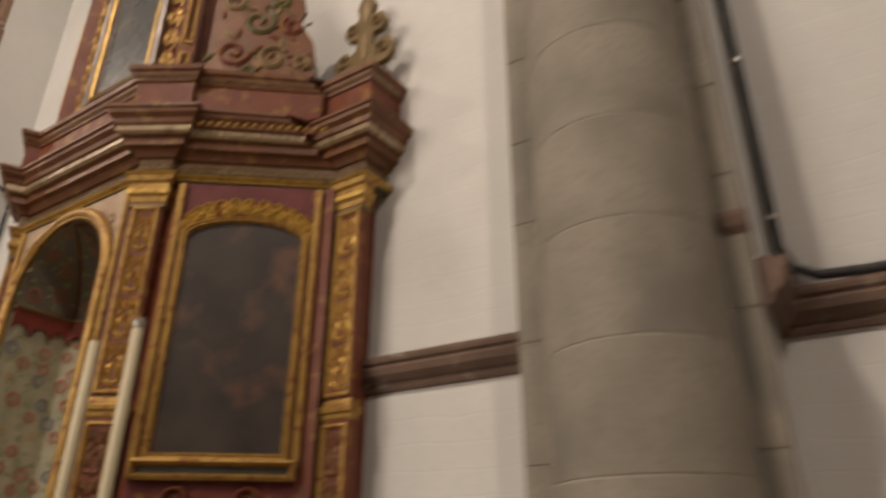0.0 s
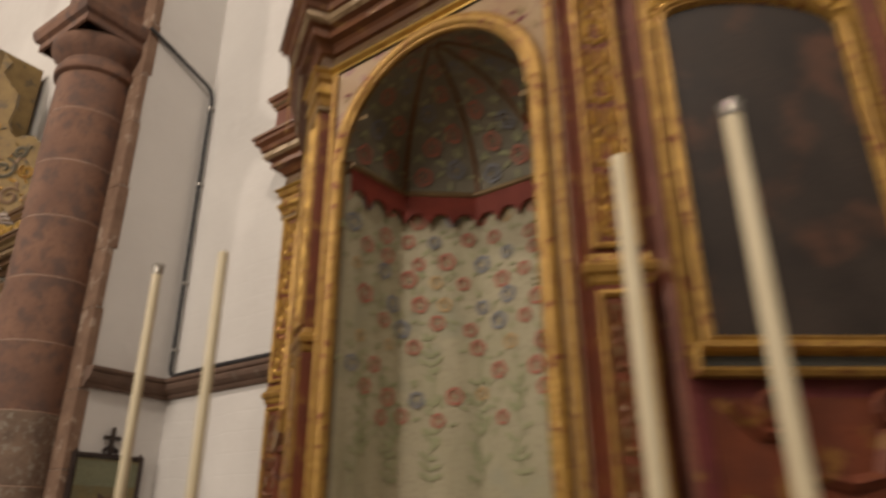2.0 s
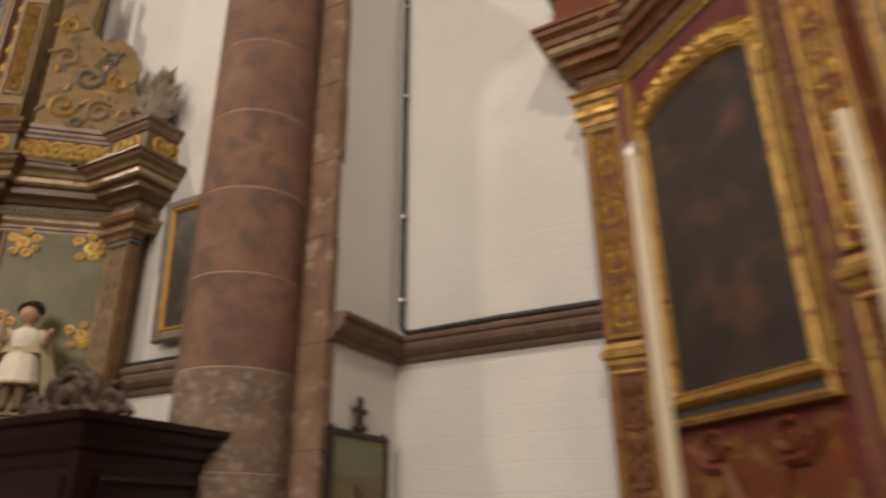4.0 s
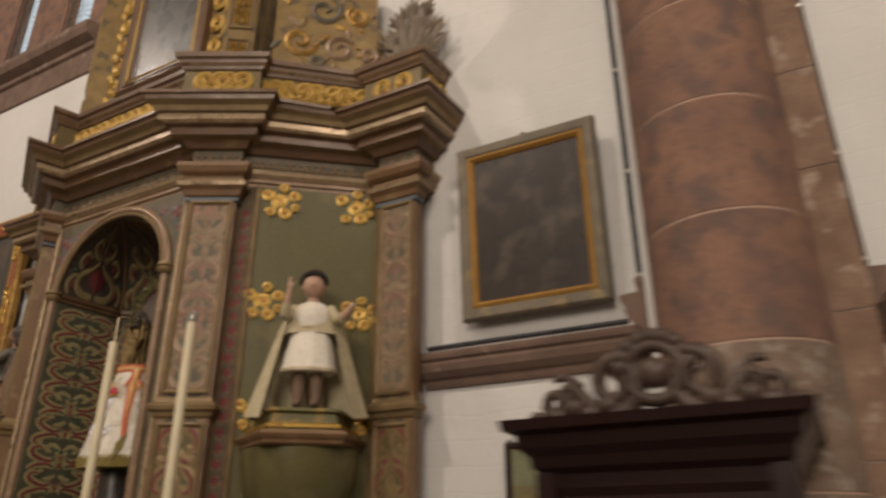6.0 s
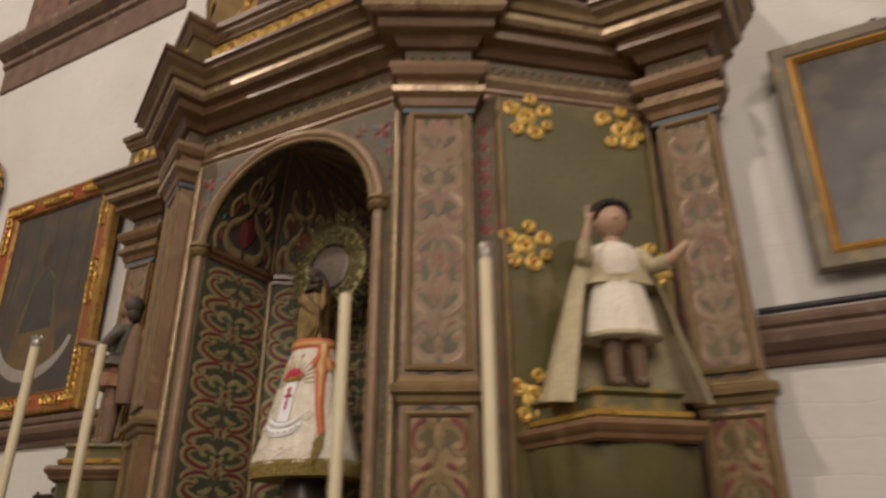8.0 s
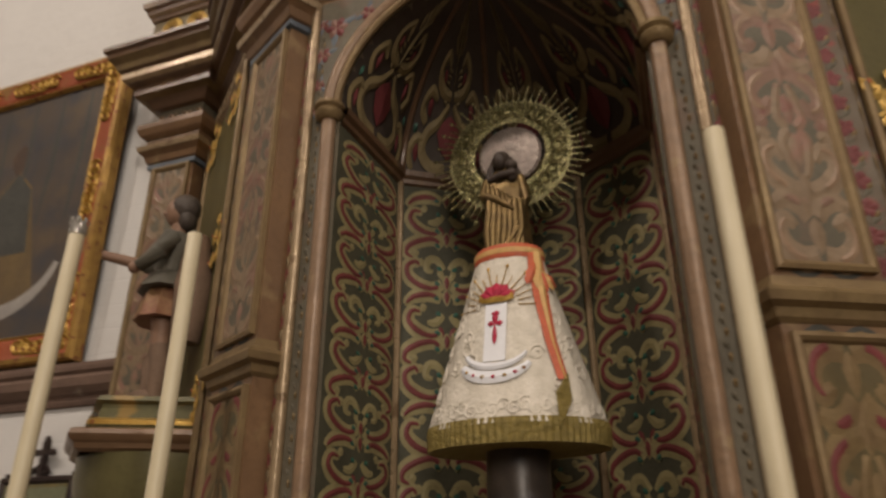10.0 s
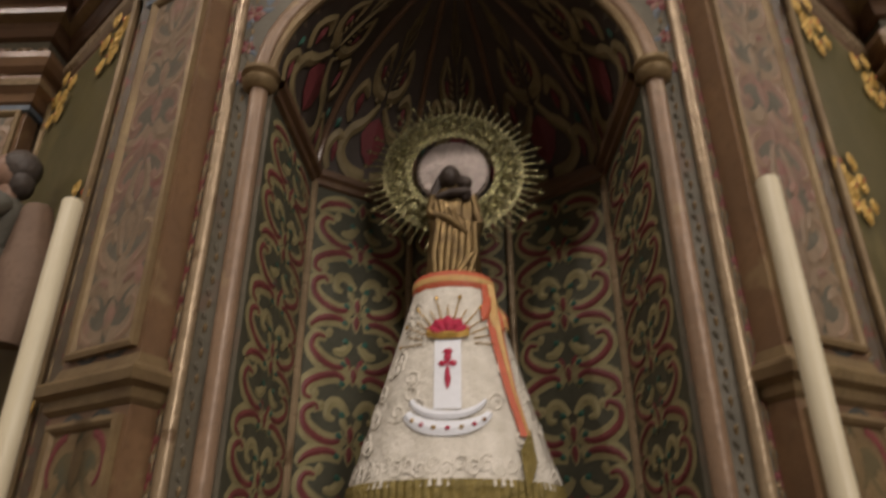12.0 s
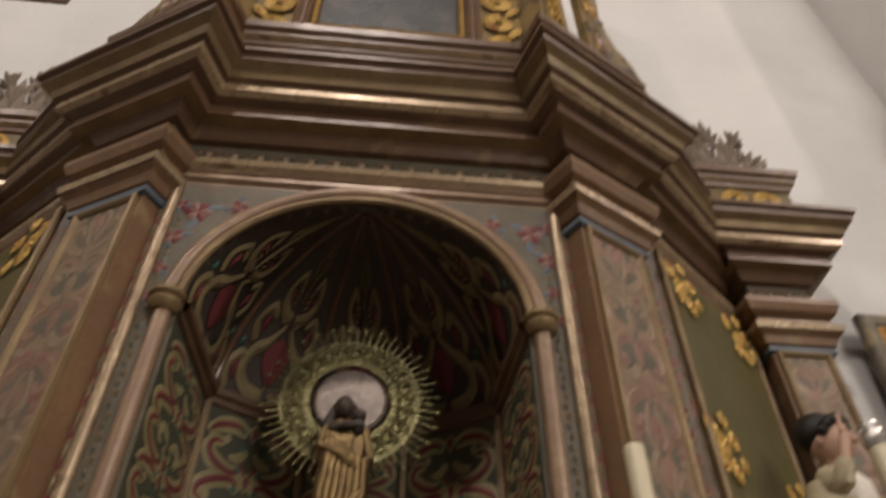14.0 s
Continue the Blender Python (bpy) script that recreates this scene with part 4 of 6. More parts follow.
def altarpiece(x, label, st):
    r = thing("altarpiece", (x, WALL, 0), label, "altarpiece", turn=st["turn"])
    rx, zs, rz, az = st["rx"], st["zs"], st["rz"], st["az"]
    cv, p1, pan, p2 = st["cv"], st["p1"], st["pan"], st["p2"]
    # the entablature breaks forward over the pilasters and stands back between them
    dp, dw = (Vector(p1[1]) - Vector(p1[0])).normalized(), (Vector(pan[1]) - Vector(pan[0])).normalized()
    n1, nw = Vector((dp.y, -dp.x)), Vector((dw.y, -dw.x))
    gap = (Vector(p1[1]) - Vector(pan[0])).dot(nw) + st["step"]
    corner = Vector(p1[1]) - n1 * gap / n1.dot(nw)
    end = corner + dw * (p2[0][0] - corner.x) / dw.x
    half = [(p1[0][0] - 0.025, cv + 0.025), p1[0], p1[1], tuple(corner), (p2[0][0], min(end.y, -0.04)), p2[0], p2[1], (p2[1][0] + 0.01, st["root"])]
    plan = [(-a, b) for a, b in reversed(half)] + half
    # the base below the niche
    part("predella", sweep(bmesh.new(), plan, [(0.03, 0.0), (0.03, 1.22), (0.06, 1.25), (0.06, 1.30), (-0.05, 1.31)]), st["body"], r)
    part("niche_floor", box(bmesh.new(), -0.6, cv, 1.25, 0.6, cv + 0.5, 1.30), st["body"], r)
    part("backing", box(bmesh.new(), -1.70, -0.06, 0, 1.70, st["root"], 3.95), st["body"], r)
    part("lid", sweep(bmesh.new(), [(-p2[1][0], 0.0), (-p2[1][0], p2[0][1]), (-p1[1][0], p1[1][1]), (-0.6, cv), (0.6, cv), (p1[1][0], p1[1][1]), (p2[1][0], p2[0][1]), (p2[1][0], 0.0)], [(-0.02, 3.90), (-0.02, 3.93)]), st["body"], r)
    # entablature
    part("architrave", sweep(bmesh.new(), plan, [(d, az + (z - 3.435) * (3.595 - az) / 0.155) for d, z in [(-0.02, 3.435), (0.0, 3.44), (0.018, 3.445), (0.018, 3.475), (0.030, 3.485), (0.030, 3.515), (0.036, 3.52), (0.05, 3.55), (0.055, 3.575), (0.05, 3.585), (0.0, 3.59)]], caps=False), st["arch_mould"], r)
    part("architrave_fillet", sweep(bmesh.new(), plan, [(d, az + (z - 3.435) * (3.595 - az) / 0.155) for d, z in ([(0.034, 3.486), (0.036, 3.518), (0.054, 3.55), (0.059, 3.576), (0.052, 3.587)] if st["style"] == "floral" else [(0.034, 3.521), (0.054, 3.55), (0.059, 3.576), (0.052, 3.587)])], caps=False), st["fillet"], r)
    part("frieze", sweep(bmesh.new(), plan, [(0.006, 3.585), (0.006, 3.72)], caps=False), st["frieze"], r)
    co = st["overhang"]
    part("cornice", sweep(bmesh.new(), plan, [(d * co, z) for d, z in [(0.006, 3.70), (0.03, 3.705), (0.045, 3.73), (0.06, 3.745), (0.10, 3.755), (0.10, 3.80), (0.13, 3.81), (0.145, 3.825), (0.145, 3.86), (0.165, 3.87), (0.175, 3.90), (0.205, 3.925), (0.21, 3.95), (0.225, 3.955), (0.225, 3.975), (-0.06, 3.99)]], caps=False), st["cornice"], r)
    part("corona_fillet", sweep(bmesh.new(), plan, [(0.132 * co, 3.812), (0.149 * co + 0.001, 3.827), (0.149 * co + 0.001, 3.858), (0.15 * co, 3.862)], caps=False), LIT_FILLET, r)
    if st["style"] == "scroll":
        part("cyma_gilding", sweep(bmesh.new(), plan, [(0.168, 3.871), (0.179, 3.90), (0.208, 3.923)], caps=False), OLD_GOLD, r)
        part("soffit_gilding", sweep(bmesh.new(), plan, [(0.062, 3.743), (0.101, 3.752)], caps=False), OLD_GOLD, r)
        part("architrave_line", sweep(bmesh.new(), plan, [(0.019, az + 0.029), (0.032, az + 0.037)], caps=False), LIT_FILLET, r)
    if st["style"] == "floral":
        bm = bmesh.new()
        for a, b in ((pan[0], pan[1]), ((-pan[1][0], pan[1][1]), (-pan[0][0], pan[0][1]))):
            d = Vector((b[0] - a[0], b[1] - a[1]))
            at = flat((a[0] + b[0]) / 2, (a[1] + b[1]) / 2, math.degrees(math.atan2(d.y, d.x)))
            for k in range(16):
                petal(bm, -d.length / 2 + d.length * (k + 0.5) / 16, 3.86, 0.9, 0.05, 0.03, lambda q1, q2, h: at(q1, q2, h + 0.140), 0.008, 0)
        part("leaf_moulding", bm, st["gold"], r)
    bm = bmesh.new()
    for a, b in zip(plan, plan[1:]):
        d = Vector((b[0] - a[0], b[1] - a[1]))
        if d.length > 0.15:
            at0 = flat((a[0] + b[0]) / 2, (a[1] + b[1]) / 2, math.degrees(math.atan2(d.y, d.x)))
            k = max(2, round(d.length / 0.085))
            for j in range(k):
                c = -d.length / 2 + d.length * (j + 0.5) / k
                for s in (-1, 1):
                    ribbon(bm, [(c + s * u, z) for u, z in spiral(0.022, 3.652, 0.030, 0.008, 3.4, 0.9, n=8)], 0.019, lambda q1, q2, h: at0(q1, q2, h + 0.006), 0.006, 0)
    part("frieze_carving", bm, st["frieze_carving"], r)
    # attic base
    part("attic_base", sweep(bmesh.new(), plan, [(0.10, 3.975), (0.11, 3.99), (0.11, 4.01), (0.085, 4.02), (0.08, 4.22)], caps=False), st["attic"], r)
    part("attic_cap", sweep(bmesh.new(), plan, [(0.078, 4.205), (0.092, 4.21), (0.097, 4.23), (0.11, 4.24), (0.115, 4.265), (0.13, 4.275), (0.135, 4.305), (-0.08, 4.315)], caps=False), st["cornice"], r)
    part("attic_fillet", sweep(bmesh.new(), plan, [(0.099, 4.231), (0.114, 4.242)], caps=False), LIT_FILLET, r)
    bm = bmesh.new()
    for a, b in zip(plan, plan[1:]):
        d = Vector((b[0] - a[0], b[1] - a[1]))
        if d.length > 0.15:
            at0 = flat((a[0] + b[0]) / 2, (a[1] + b[1]) / 2, math.degrees(math.atan2(d.y, d.x)))
            at = lambda q1, q2, h, at0=at0: at0(q1, q2, h + 0.083)
            k = max(1, round(d.length / 0.165))
            for j in range(k):
                c = -d.length / 2 + d.length * (j + 0.5) / k
                g = d.length / k * 0.5
                for s in (-1, 1):
                    ribbon(bm, [(c + s * u, z) for u, z in spiral(g * 0.52, 4.13, 0.076, 0.012, -2.4, 1.3, n=16)], 0.044, at, 0.012, 0)
                    petal(bm, c + s * 0.01, 4.06, 1.57 - s * 0.5, 0.11, 0.045, at, 0.010, 0)
                    petal(bm, c + s * g * 0.52, 4.12, 0.4, 0.035, 0.028, at, 0.010, 1)
    if st["style"] == "scroll":
        part("gilded_attic_scrollwork", bm, [LEAF_GILT, SCROLL_RED], r, "bright gilded scrolls")
    else:
        bm.free()
    # centre bay: spandrel with an arched opening
    bm = bmesh.new()
    n = 28
    inner, outer = [], []
    for i in range(n + 1):
        c, s = math.cos(math.pi * i / n), math.sin(math.pi * i / n)
        m = max(abs(c), s)
        inner.append((rx * c, zs + rz * s))
        outer.append((0.60 * c / m, zs + (az + 0.01 - zs) * s / m))
    inner = [(rx, 1.3)] + inner + [(-rx, 1.3)]
    outer = [(0.60, 1.3)] + outer + [(-0.60, 1.3)]
    at = flat(0, cv, 0)
    for i in range(len(inner) - 1):
        face(bm, [at(*inner[i], 0.0), at(*outer[i], 0.0), at(*outer[i + 1], 0.0), at(*inner[i + 1], 0.0)])
        face(bm, [at(*inner[i], 0.0), at(*inner[i + 1], 0.0), at(*inner[i + 1], -0.03), at(*inner[i], -0.03)])
    sp = part("spandrel", bm, st["spandrel"], r)
    tube = [((rx + 0.035) * math.cos(math.pi * i / n), cv - 0.012, zs + (rz + 0.035) * math.sin(math.pi * i / n)) for i in range(n + 1)]
    part("arch_moulding", limb(bmesh.new(), tube, st["tube"], n=10), st["arch_trim"], r, smooth=True)
    tube = [((rx + 0.003) * math.cos(math.pi * i / n), cv - 0.02, zs + (rz + 0.003) * math.sin(math.pi * i / n)) for i in range(n + 1)]
    part("arch_bead", limb(bmesh.new(), tube, 0.013, n=8), st["gold2"], r, smooth=True)
    for s in (-1, 1):
        part("colonnette", limb(bmesh.new(), [(s * (rx + 0.032), cv - 0.012, 1.3), (s * (rx + 0.032), cv - 0.012, zs)], st["tube"], n=12), st["arch_trim"], r, smooth=True)
        bm = lathe(bmesh.new(), [(k * st["collar"], z + zs - 2.985) for k, z in ((0.03, 2.945), (0.042, 2.955), (0.046, 2.97), (0.040, 2.98), (0.050, 2.99), (0.046, 3.005), (0.03, 3.012))], 16, s * (rx + 0.032), cv - 0.012)
        part("colonnette_collar", bm, st["gold2"], r, smooth=True)
        part("edge_bead", limb(bmesh.new(), [(s * 0.578, cv - 0.008, 1.3), (s * 0.578, cv - 0.008, az + 0.005)], 0.016, n=10), st["bead"], r, smooth=True)
        bm = bmesh.new()
        if st["style"] == "scroll":
            for k, (fx, fz, fs) in enumerate(((0.50, 3.375, 0.044), (0.385, 3.405, 0.03), (0.545, 3.27, 0.032), (0.552, 3.15, 0.024), (0.55, 3.40, 0.024), (0.29, 3.425, 0.016), (0.555, 3.05, 0.02))):
                for j in range(6):
                    petal(bm, s * fx, fz, j * 1.05 + k, fs, fs * 0.7, at, 0.004, j % 2)
                for j in range(3):
                    petal(bm, s * fx, fz, j * 2.1 + k + 0.4, fs * 1.8, fs * 0.6, lambda a, b, h: at(a, b, h * 0.6), 0.004, 2)
            part("spandrel_painting", bm, [PINK, SCROLL_RED, BLUE_LINE], sp)
        else:
            for j in range(9):
                petal(bm, s * (0.42 + 0.02 * (j % 5)), 3.24 + 0.022 * j, j * 1.3, 0.06, 0.025, at, 0.003, j % 2)
            part("spandrel_scrollwork", bm, [OLD_GOLD, CRIMSON], sp)
        # side strips between the centre and the first pilaster, and round the wing
        strip = [(s * q[0], q[1]) for q in ((0.60, cv), (p1[0][0], p1[0][1] + 0.07))]
        part("filler", sweep(bmesh.new(), strip[::s], [(0, 1.3), (0, az + 0.005)], caps=False), st["filler"], r)
        strip = [(s * q[0], q[1]) for q in ((p1[1][0] - 0.03, p1[1][1] + 0.05), pan[0], pan[1], (p2[0][0] + 0.01, pan[1][1] + 0.02))]
        part("wing_wall", sweep(bmesh.new(), strip[::s], [(0, 1.3), (0, az + 0.005)], caps=False), st["filler"], r)
        if st["style"] == "scroll":
            for (a0, b0), (a1, b1) in (((0.60, cv), (p1[0][0], p1[0][1] + 0.07)), ((p1[1][0] - 0.03, p1[1][1] + 0.05), pan[0])):
                e0, e1 = ((s * a0, b0), (s * a1, b1))[::s]
                dd = Vector((e1[0] - e0[0], e1[1] - e0[1]))
                sat = flat((e0[0] + e1[0]) / 2, (e0[1] + e1[1]) / 2, math.degrees(math.atan2(dd.y, dd.x)))
                bm = bmesh.new()
                for k in range(26):
                    z = 1.45 + 0.075 * k
                    for j in range(5):
                        petal(bm, 0, z, j * 1.257 + k, 0.027, 0.021, sat, 0.002, 0)
                    for j in (-1, 1):
                        petal(bm, 0, z + 0.030, 1.57 + j * 0.8, 0.036, 0.016, sat, 0.002, 1)
                        petal(bm, j * 0.012, z + 0.045, 1.57 - j * 0.5, 0.024, 0.012, sat, 0.003, 2)
                        petal(bm, j * (dd.length / 2 - 0.006), z, 1.57, 0.078, 0.007, sat, 0.003, 2)
                part("painted_scrollwork", bm, [SCROLL_RED, GREY_GREEN, OLD_GOLD], r)
            bm = bmesh.new()
            for k in range(70):
                petal(bm, s * 0.543, 1.4 + 0.028 * k, 1.57 + 0.4 * (k % 2), 0.024, 0.010, at, 0.004, k % 2)
            part("painted_scrollwork", bm, [OLD_GOLD, GREY_GREEN], sp)
        for q in (p1, p2):
            a, b = ((s * q[0][0], q[0][1]), (s * q[1][0], q[1][1]))[::s]
            pl = pilaster(r, a, b, 1.3, 3.40, 2.25, st["pil"], st["relief"])
            nn = Vector((b[1] - a[1], a[0] - b[0])).normalized()
            back = [(a[0] - nn.x * 0.07, a[1] - nn.y * 0.07), a, b, (b[0] - nn.x * 0.07, b[1] - nn.y * 0.07)]
            part("necking", sweep(bmesh.new(), back, [(0.0, 3.375), (0.014, 3.38), (0.014, 3.40), (0.0, 3.405)]), st["blue"], pl)
            part("capital", sweep(bmesh.new(), back, [(d * st["cap"], z) for d, z in [(0.0, 3.40), (0.02, 3.41), (0.03, 3.44), (0.05, 3.46), (0.055, 3.485), (0.03, 3.492), (0.03, 3.53), (0.055, 3.545), (0.068, 3.575), (0.068, 3.60), (0.0, 3.605)]]), st["capital"], pl)
            part("capital_fillet", sweep(bmesh.new(), back, [(d * st["cap"] + 0.001, z) for d, z in ((0.052, 3.46), (0.058, 3.484), (0.034, 3.493))], caps=False), st["fillet"], pl)
        # the wing's panel
        a, b = ((s * pan[0][0], pan[0][1]), (s * pan[1][0], pan[1][1]))[::s]
        d = Vector((b[0] - a[0], b[1] - a[1]))
        wat = flat((a[0] + b[0]) / 2, (a[1] + b[1]) / 2, math.degrees(math.atan2(d.y, d.x)))
        st["wing"](r, wat, d.length, s, az)
        # upper storey wing
        bm = bmesh.new()
        out = [(s * (q - d.length / 2), z) for q, z in st["crest"]]
        slab(bm, out if s > 0 else out[::-1], wat, -0.06, -0.015)
        uw = part("scrolled_wing", bm, st["crest_mat"], r, "shaped board painted with scrolls")
        bm = bmesh.new()
        wat2 = lambda q1, q2, h: wat(q1, q2, h - 0.012)
        for k, (cx, cz, cr) in enumerate(((0.16, 4.55, 0.11), (0.42, 4.52, 0.10), (0.30, 4.82, 0.12), (0.52, 4.80, 0.075), (0.12, 4.98, 0.09), (0.42, 5.02, 0.07), (0.10, 5.28, 0.075), (0.60, 4.50, 0.06), (0.28, 4.40, 0.05))):
            cx = s * (cx - d.length / 2)
            ribbon(bm, spiral(cx, cz, cr, 0.02, 0.7 * k, 1.4 * (1 if k % 2 else -1), n=24), 0.042, wat2, 0.010, k % 3)
            for j in range(4):
                petal(bm, cx + cr * math.cos(1.6 * j + k), cz + cr * math.sin(1.6 * j + k), 1.6 * j + k + 0.8, cr * 0.95, cr * 0.36, wat2, 0.008, (j + k) % 4)
        part("scroll_painting", bm, st["crest_paint"], uw)
        st["finial"](r, s * (p2[0][0] + p2[1][0]) / 2, p2[0][1], s)
    niche(r, cv, st)
    # upper storey centre
    u = part("upper_storey", box(bmesh.new(), -0.66, cv + 0.10, 4.29, 0.66, -0.06, 6.4), st["upper"], r)
    uat = flat(0, cv + 0.10, 0)
    bm = bmesh.new()
    rim(bm, rect(0.82, 1.5, 0, 4.50), [(0, 0), (0, 0.05), (0.02, 0.065), (0.035, 0.05), (0.045, 0.05), (0.055, 0.06), (0.075, 0.03), (0.09, 0.03), (0.105, 0.012)], uat)
    part("upper_picture_frame", bm, st["upper_frame"], u)
    bm = bmesh.new()
    rim(bm, rect(0.66, 1.34, 0, 4.58), [(0, 0.048), (0.01, 0.058), (0.02, 0.048)], uat)
    part("gilt_bead", bm, BRIGHT_GILT, u)
    bm = bmesh.new()
    sheet(bm, rect(0.64, 1.32, 0, 4.59), uat, 0.012)
    part("upper_picture", bm, CANVAS_SLATE, u, "dim oil painting")
    bm = bmesh.new()
    for s in (-1, 1):
        for k in range(8):
            z = 4.42 + 0.19 * k
            ribbon(bm, [(s * (0.50 + a), b) for a, b in spiral(0, z, 0.065, 0.015, 0.8 * k, 1.3, n=16)], 0.052, lambda q1, q2, h: uat(q1, q2, h + 0.012), 0.014)
            petal(bm, s * 0.53, z + 0.06, 1.57 - s * 0.6, 0.12, 0.05, lambda q1, q2, h: uat(q1, q2, h + 0.012), 0.014)
    part("gilded_side_scrollwork", bm, LEAF_GILT if st["style"] == "scroll" else GILT, u)
    for s in (-1, 1):
        a, b = ((s * (p1[0][0] + 0.03), p1[0][1] + 0.05), (s * (p1[1][0] - 0.05), p1[1][1] + 0.03))[::s]
        nn = Vector((b[1] - a[1], a[0] - b[0])).normalized()
        back = [(a[0] - nn.x * 0.16, a[1] - nn.y * 0.16), a, b, (b[0] - nn.x * 0.16, b[1] - nn.y * 0.16)]
        up = part("upper_pilaster", sweep(bmesh.new(), back, [(0.02, 4.285), (0.02, 4.33), (0.0, 4.34), (0.0, 6.3)]), st["upper"], u)
        d = Vector((b[0] - a[0], b[1] - a[1]))
        pat = flat((a[0] + b[0]) / 2, (a[1] + b[1]) / 2, math.degrees(math.atan2(d.y, d.x)))
        bm = bmesh.new()
        for z0, z1 in ((4.36, 4.54), (4.62, 5.5)):
            rim(bm, rect(d.length - 0.04, z1 - z0, 0, z0), [(0, 0), (0.0, 0.012), (0.012, 0.012), (0.02, 0.0)], pat)
        part("moulding", bm, st["gold"], up)
        bm = bmesh.new()
        for z0, z1 in ((4.39, 4.51), (4.65, 5.47)):
            scrolls(bm, d.length - 0.10, z0, z1, pat, period=0.14, h=0.012, red=0, dots=0, line=0.16)
        part("gilded_relief", bm, LEAF_GILT if st["style"] == "scroll" else GILT, up)
    return r


def painted_wing(r, at, w, s, az):
    """A wing with an arched oil painting in a gilded frame."""
    part("field", (lambda b: (sheet(b, rect(w, az - 1.295, 0, 1.3), at, 0.004), b)[1])(bmesh.new()), CRIMSON, r)
    ow, spring, rise = 0.315, 3.20, 0.10
    poly = [(-ow, 2.02), (ow, 2.02)] + [(ow * math.cos(math.pi * i / 12), spring + rise * math.sin(math.pi * i / 12)) for i in range(13)]
    out = [(-ow - 0.04, 1.985), (ow + 0.04, 1.985)] + [((ow + 0.04) * math.cos(math.pi * i / 12), spring + (rise + 0.04) * math.sin(math.pi * i / 12)) for i in range(13)]
    bm = bmesh.new()
    rim(bm, out, [(0, 0.004), (0, 0.03), (0.012, 0.04), (0.022, 0.032), (0.03, 0.036), (0.042, 0.012)], at)
    f = part("picture_frame", bm, GILT, r, "worn gilded frame")
    bm = bmesh.new()
    sheet(bm, poly, at, 0.012)
    c = part("oil_painting", bm, CANVAS, r, "dark arched oil painting")
    bm = bmesh.new()
    up = lambda x, z, h: at(x, z, h + 0.01)
    for k in range(13):
        a = math.pi * (k + 0.5) / 13
        px, pz = 0.325 * math.cos(a), spring + 0.03 + 0.125 * math.sin(a)
        for j in range(5):
            petal(bm, px, pz, a - 1.2 + 0.6 * j, 0.085, 0.04, up, 0.014)
        e = 1 if px > 0 else -1
        ribbon(bm, [(px + e * q, z) for q, z in spiral(0.0, pz + 0.03 + 0.035 * math.sin(a), 0.042, 0.008, 0.6 * k, 1.3, n=14)], 0.028, lambda x, z, h: at(x, z, h + 0.016), 0.012)
    part("carved_crest", bm, BRIGHT_GILT, f, "gilded leaf carving")
    for k in (-1, 1):
        bm = bmesh.new()
        slab(bm, rect(0.034, az - 1.97, k * (w / 2 - 0.018), 1.96), at, 0.004, 0.03)
        part("side_moulding", bm, GILT, r)
    bm = bmesh.new()
    rim(bm, rect(w - 0.02, 0.10, 0, 1.895), [(0, 0.004), (0, 0.05), (0.015, 0.06), (0.025, 0.045), (0.035, 0.02)], at)
    sl = part("sill", bm, GILT, r)
    part("sill_band", (lambda b: (sheet(b, rect(w - 0.08, 0.05, 0, 1.92), at, 0.02), b)[1])(bmesh.new()), SLATE, sl)
    bm = bmesh.new()
    slab(bm, rect(w - 0.1, 0.5, 0, 1.34), at, 0.004, 0.012)
    ap = part("apron", bm, RED_PAINT, r)
    bm = bmesh.new()
    for k in (-1, 1):
        ribbon(bm, [(k * 0.30, 1.82), (k * 0.22, 1.74), (k * 0.13, 1.73), (k * 0.09, 1.62), (k * 0.0, 1.60)], 0.05, lambda x, z, h: at(x, z, h + 0.012), 0.02, taper=False)
        ribbon(bm, [(k * 0.05 + a, b) for a, b in spiral(k * 0.12, 1.80, 0.07, 0.02, 0, 1.2, n=14)], 0.03, lambda x, z, h: at(x, z, h + 0.012), 0.018)
    part("apron_scroll", bm, RED_PAINT, ap)


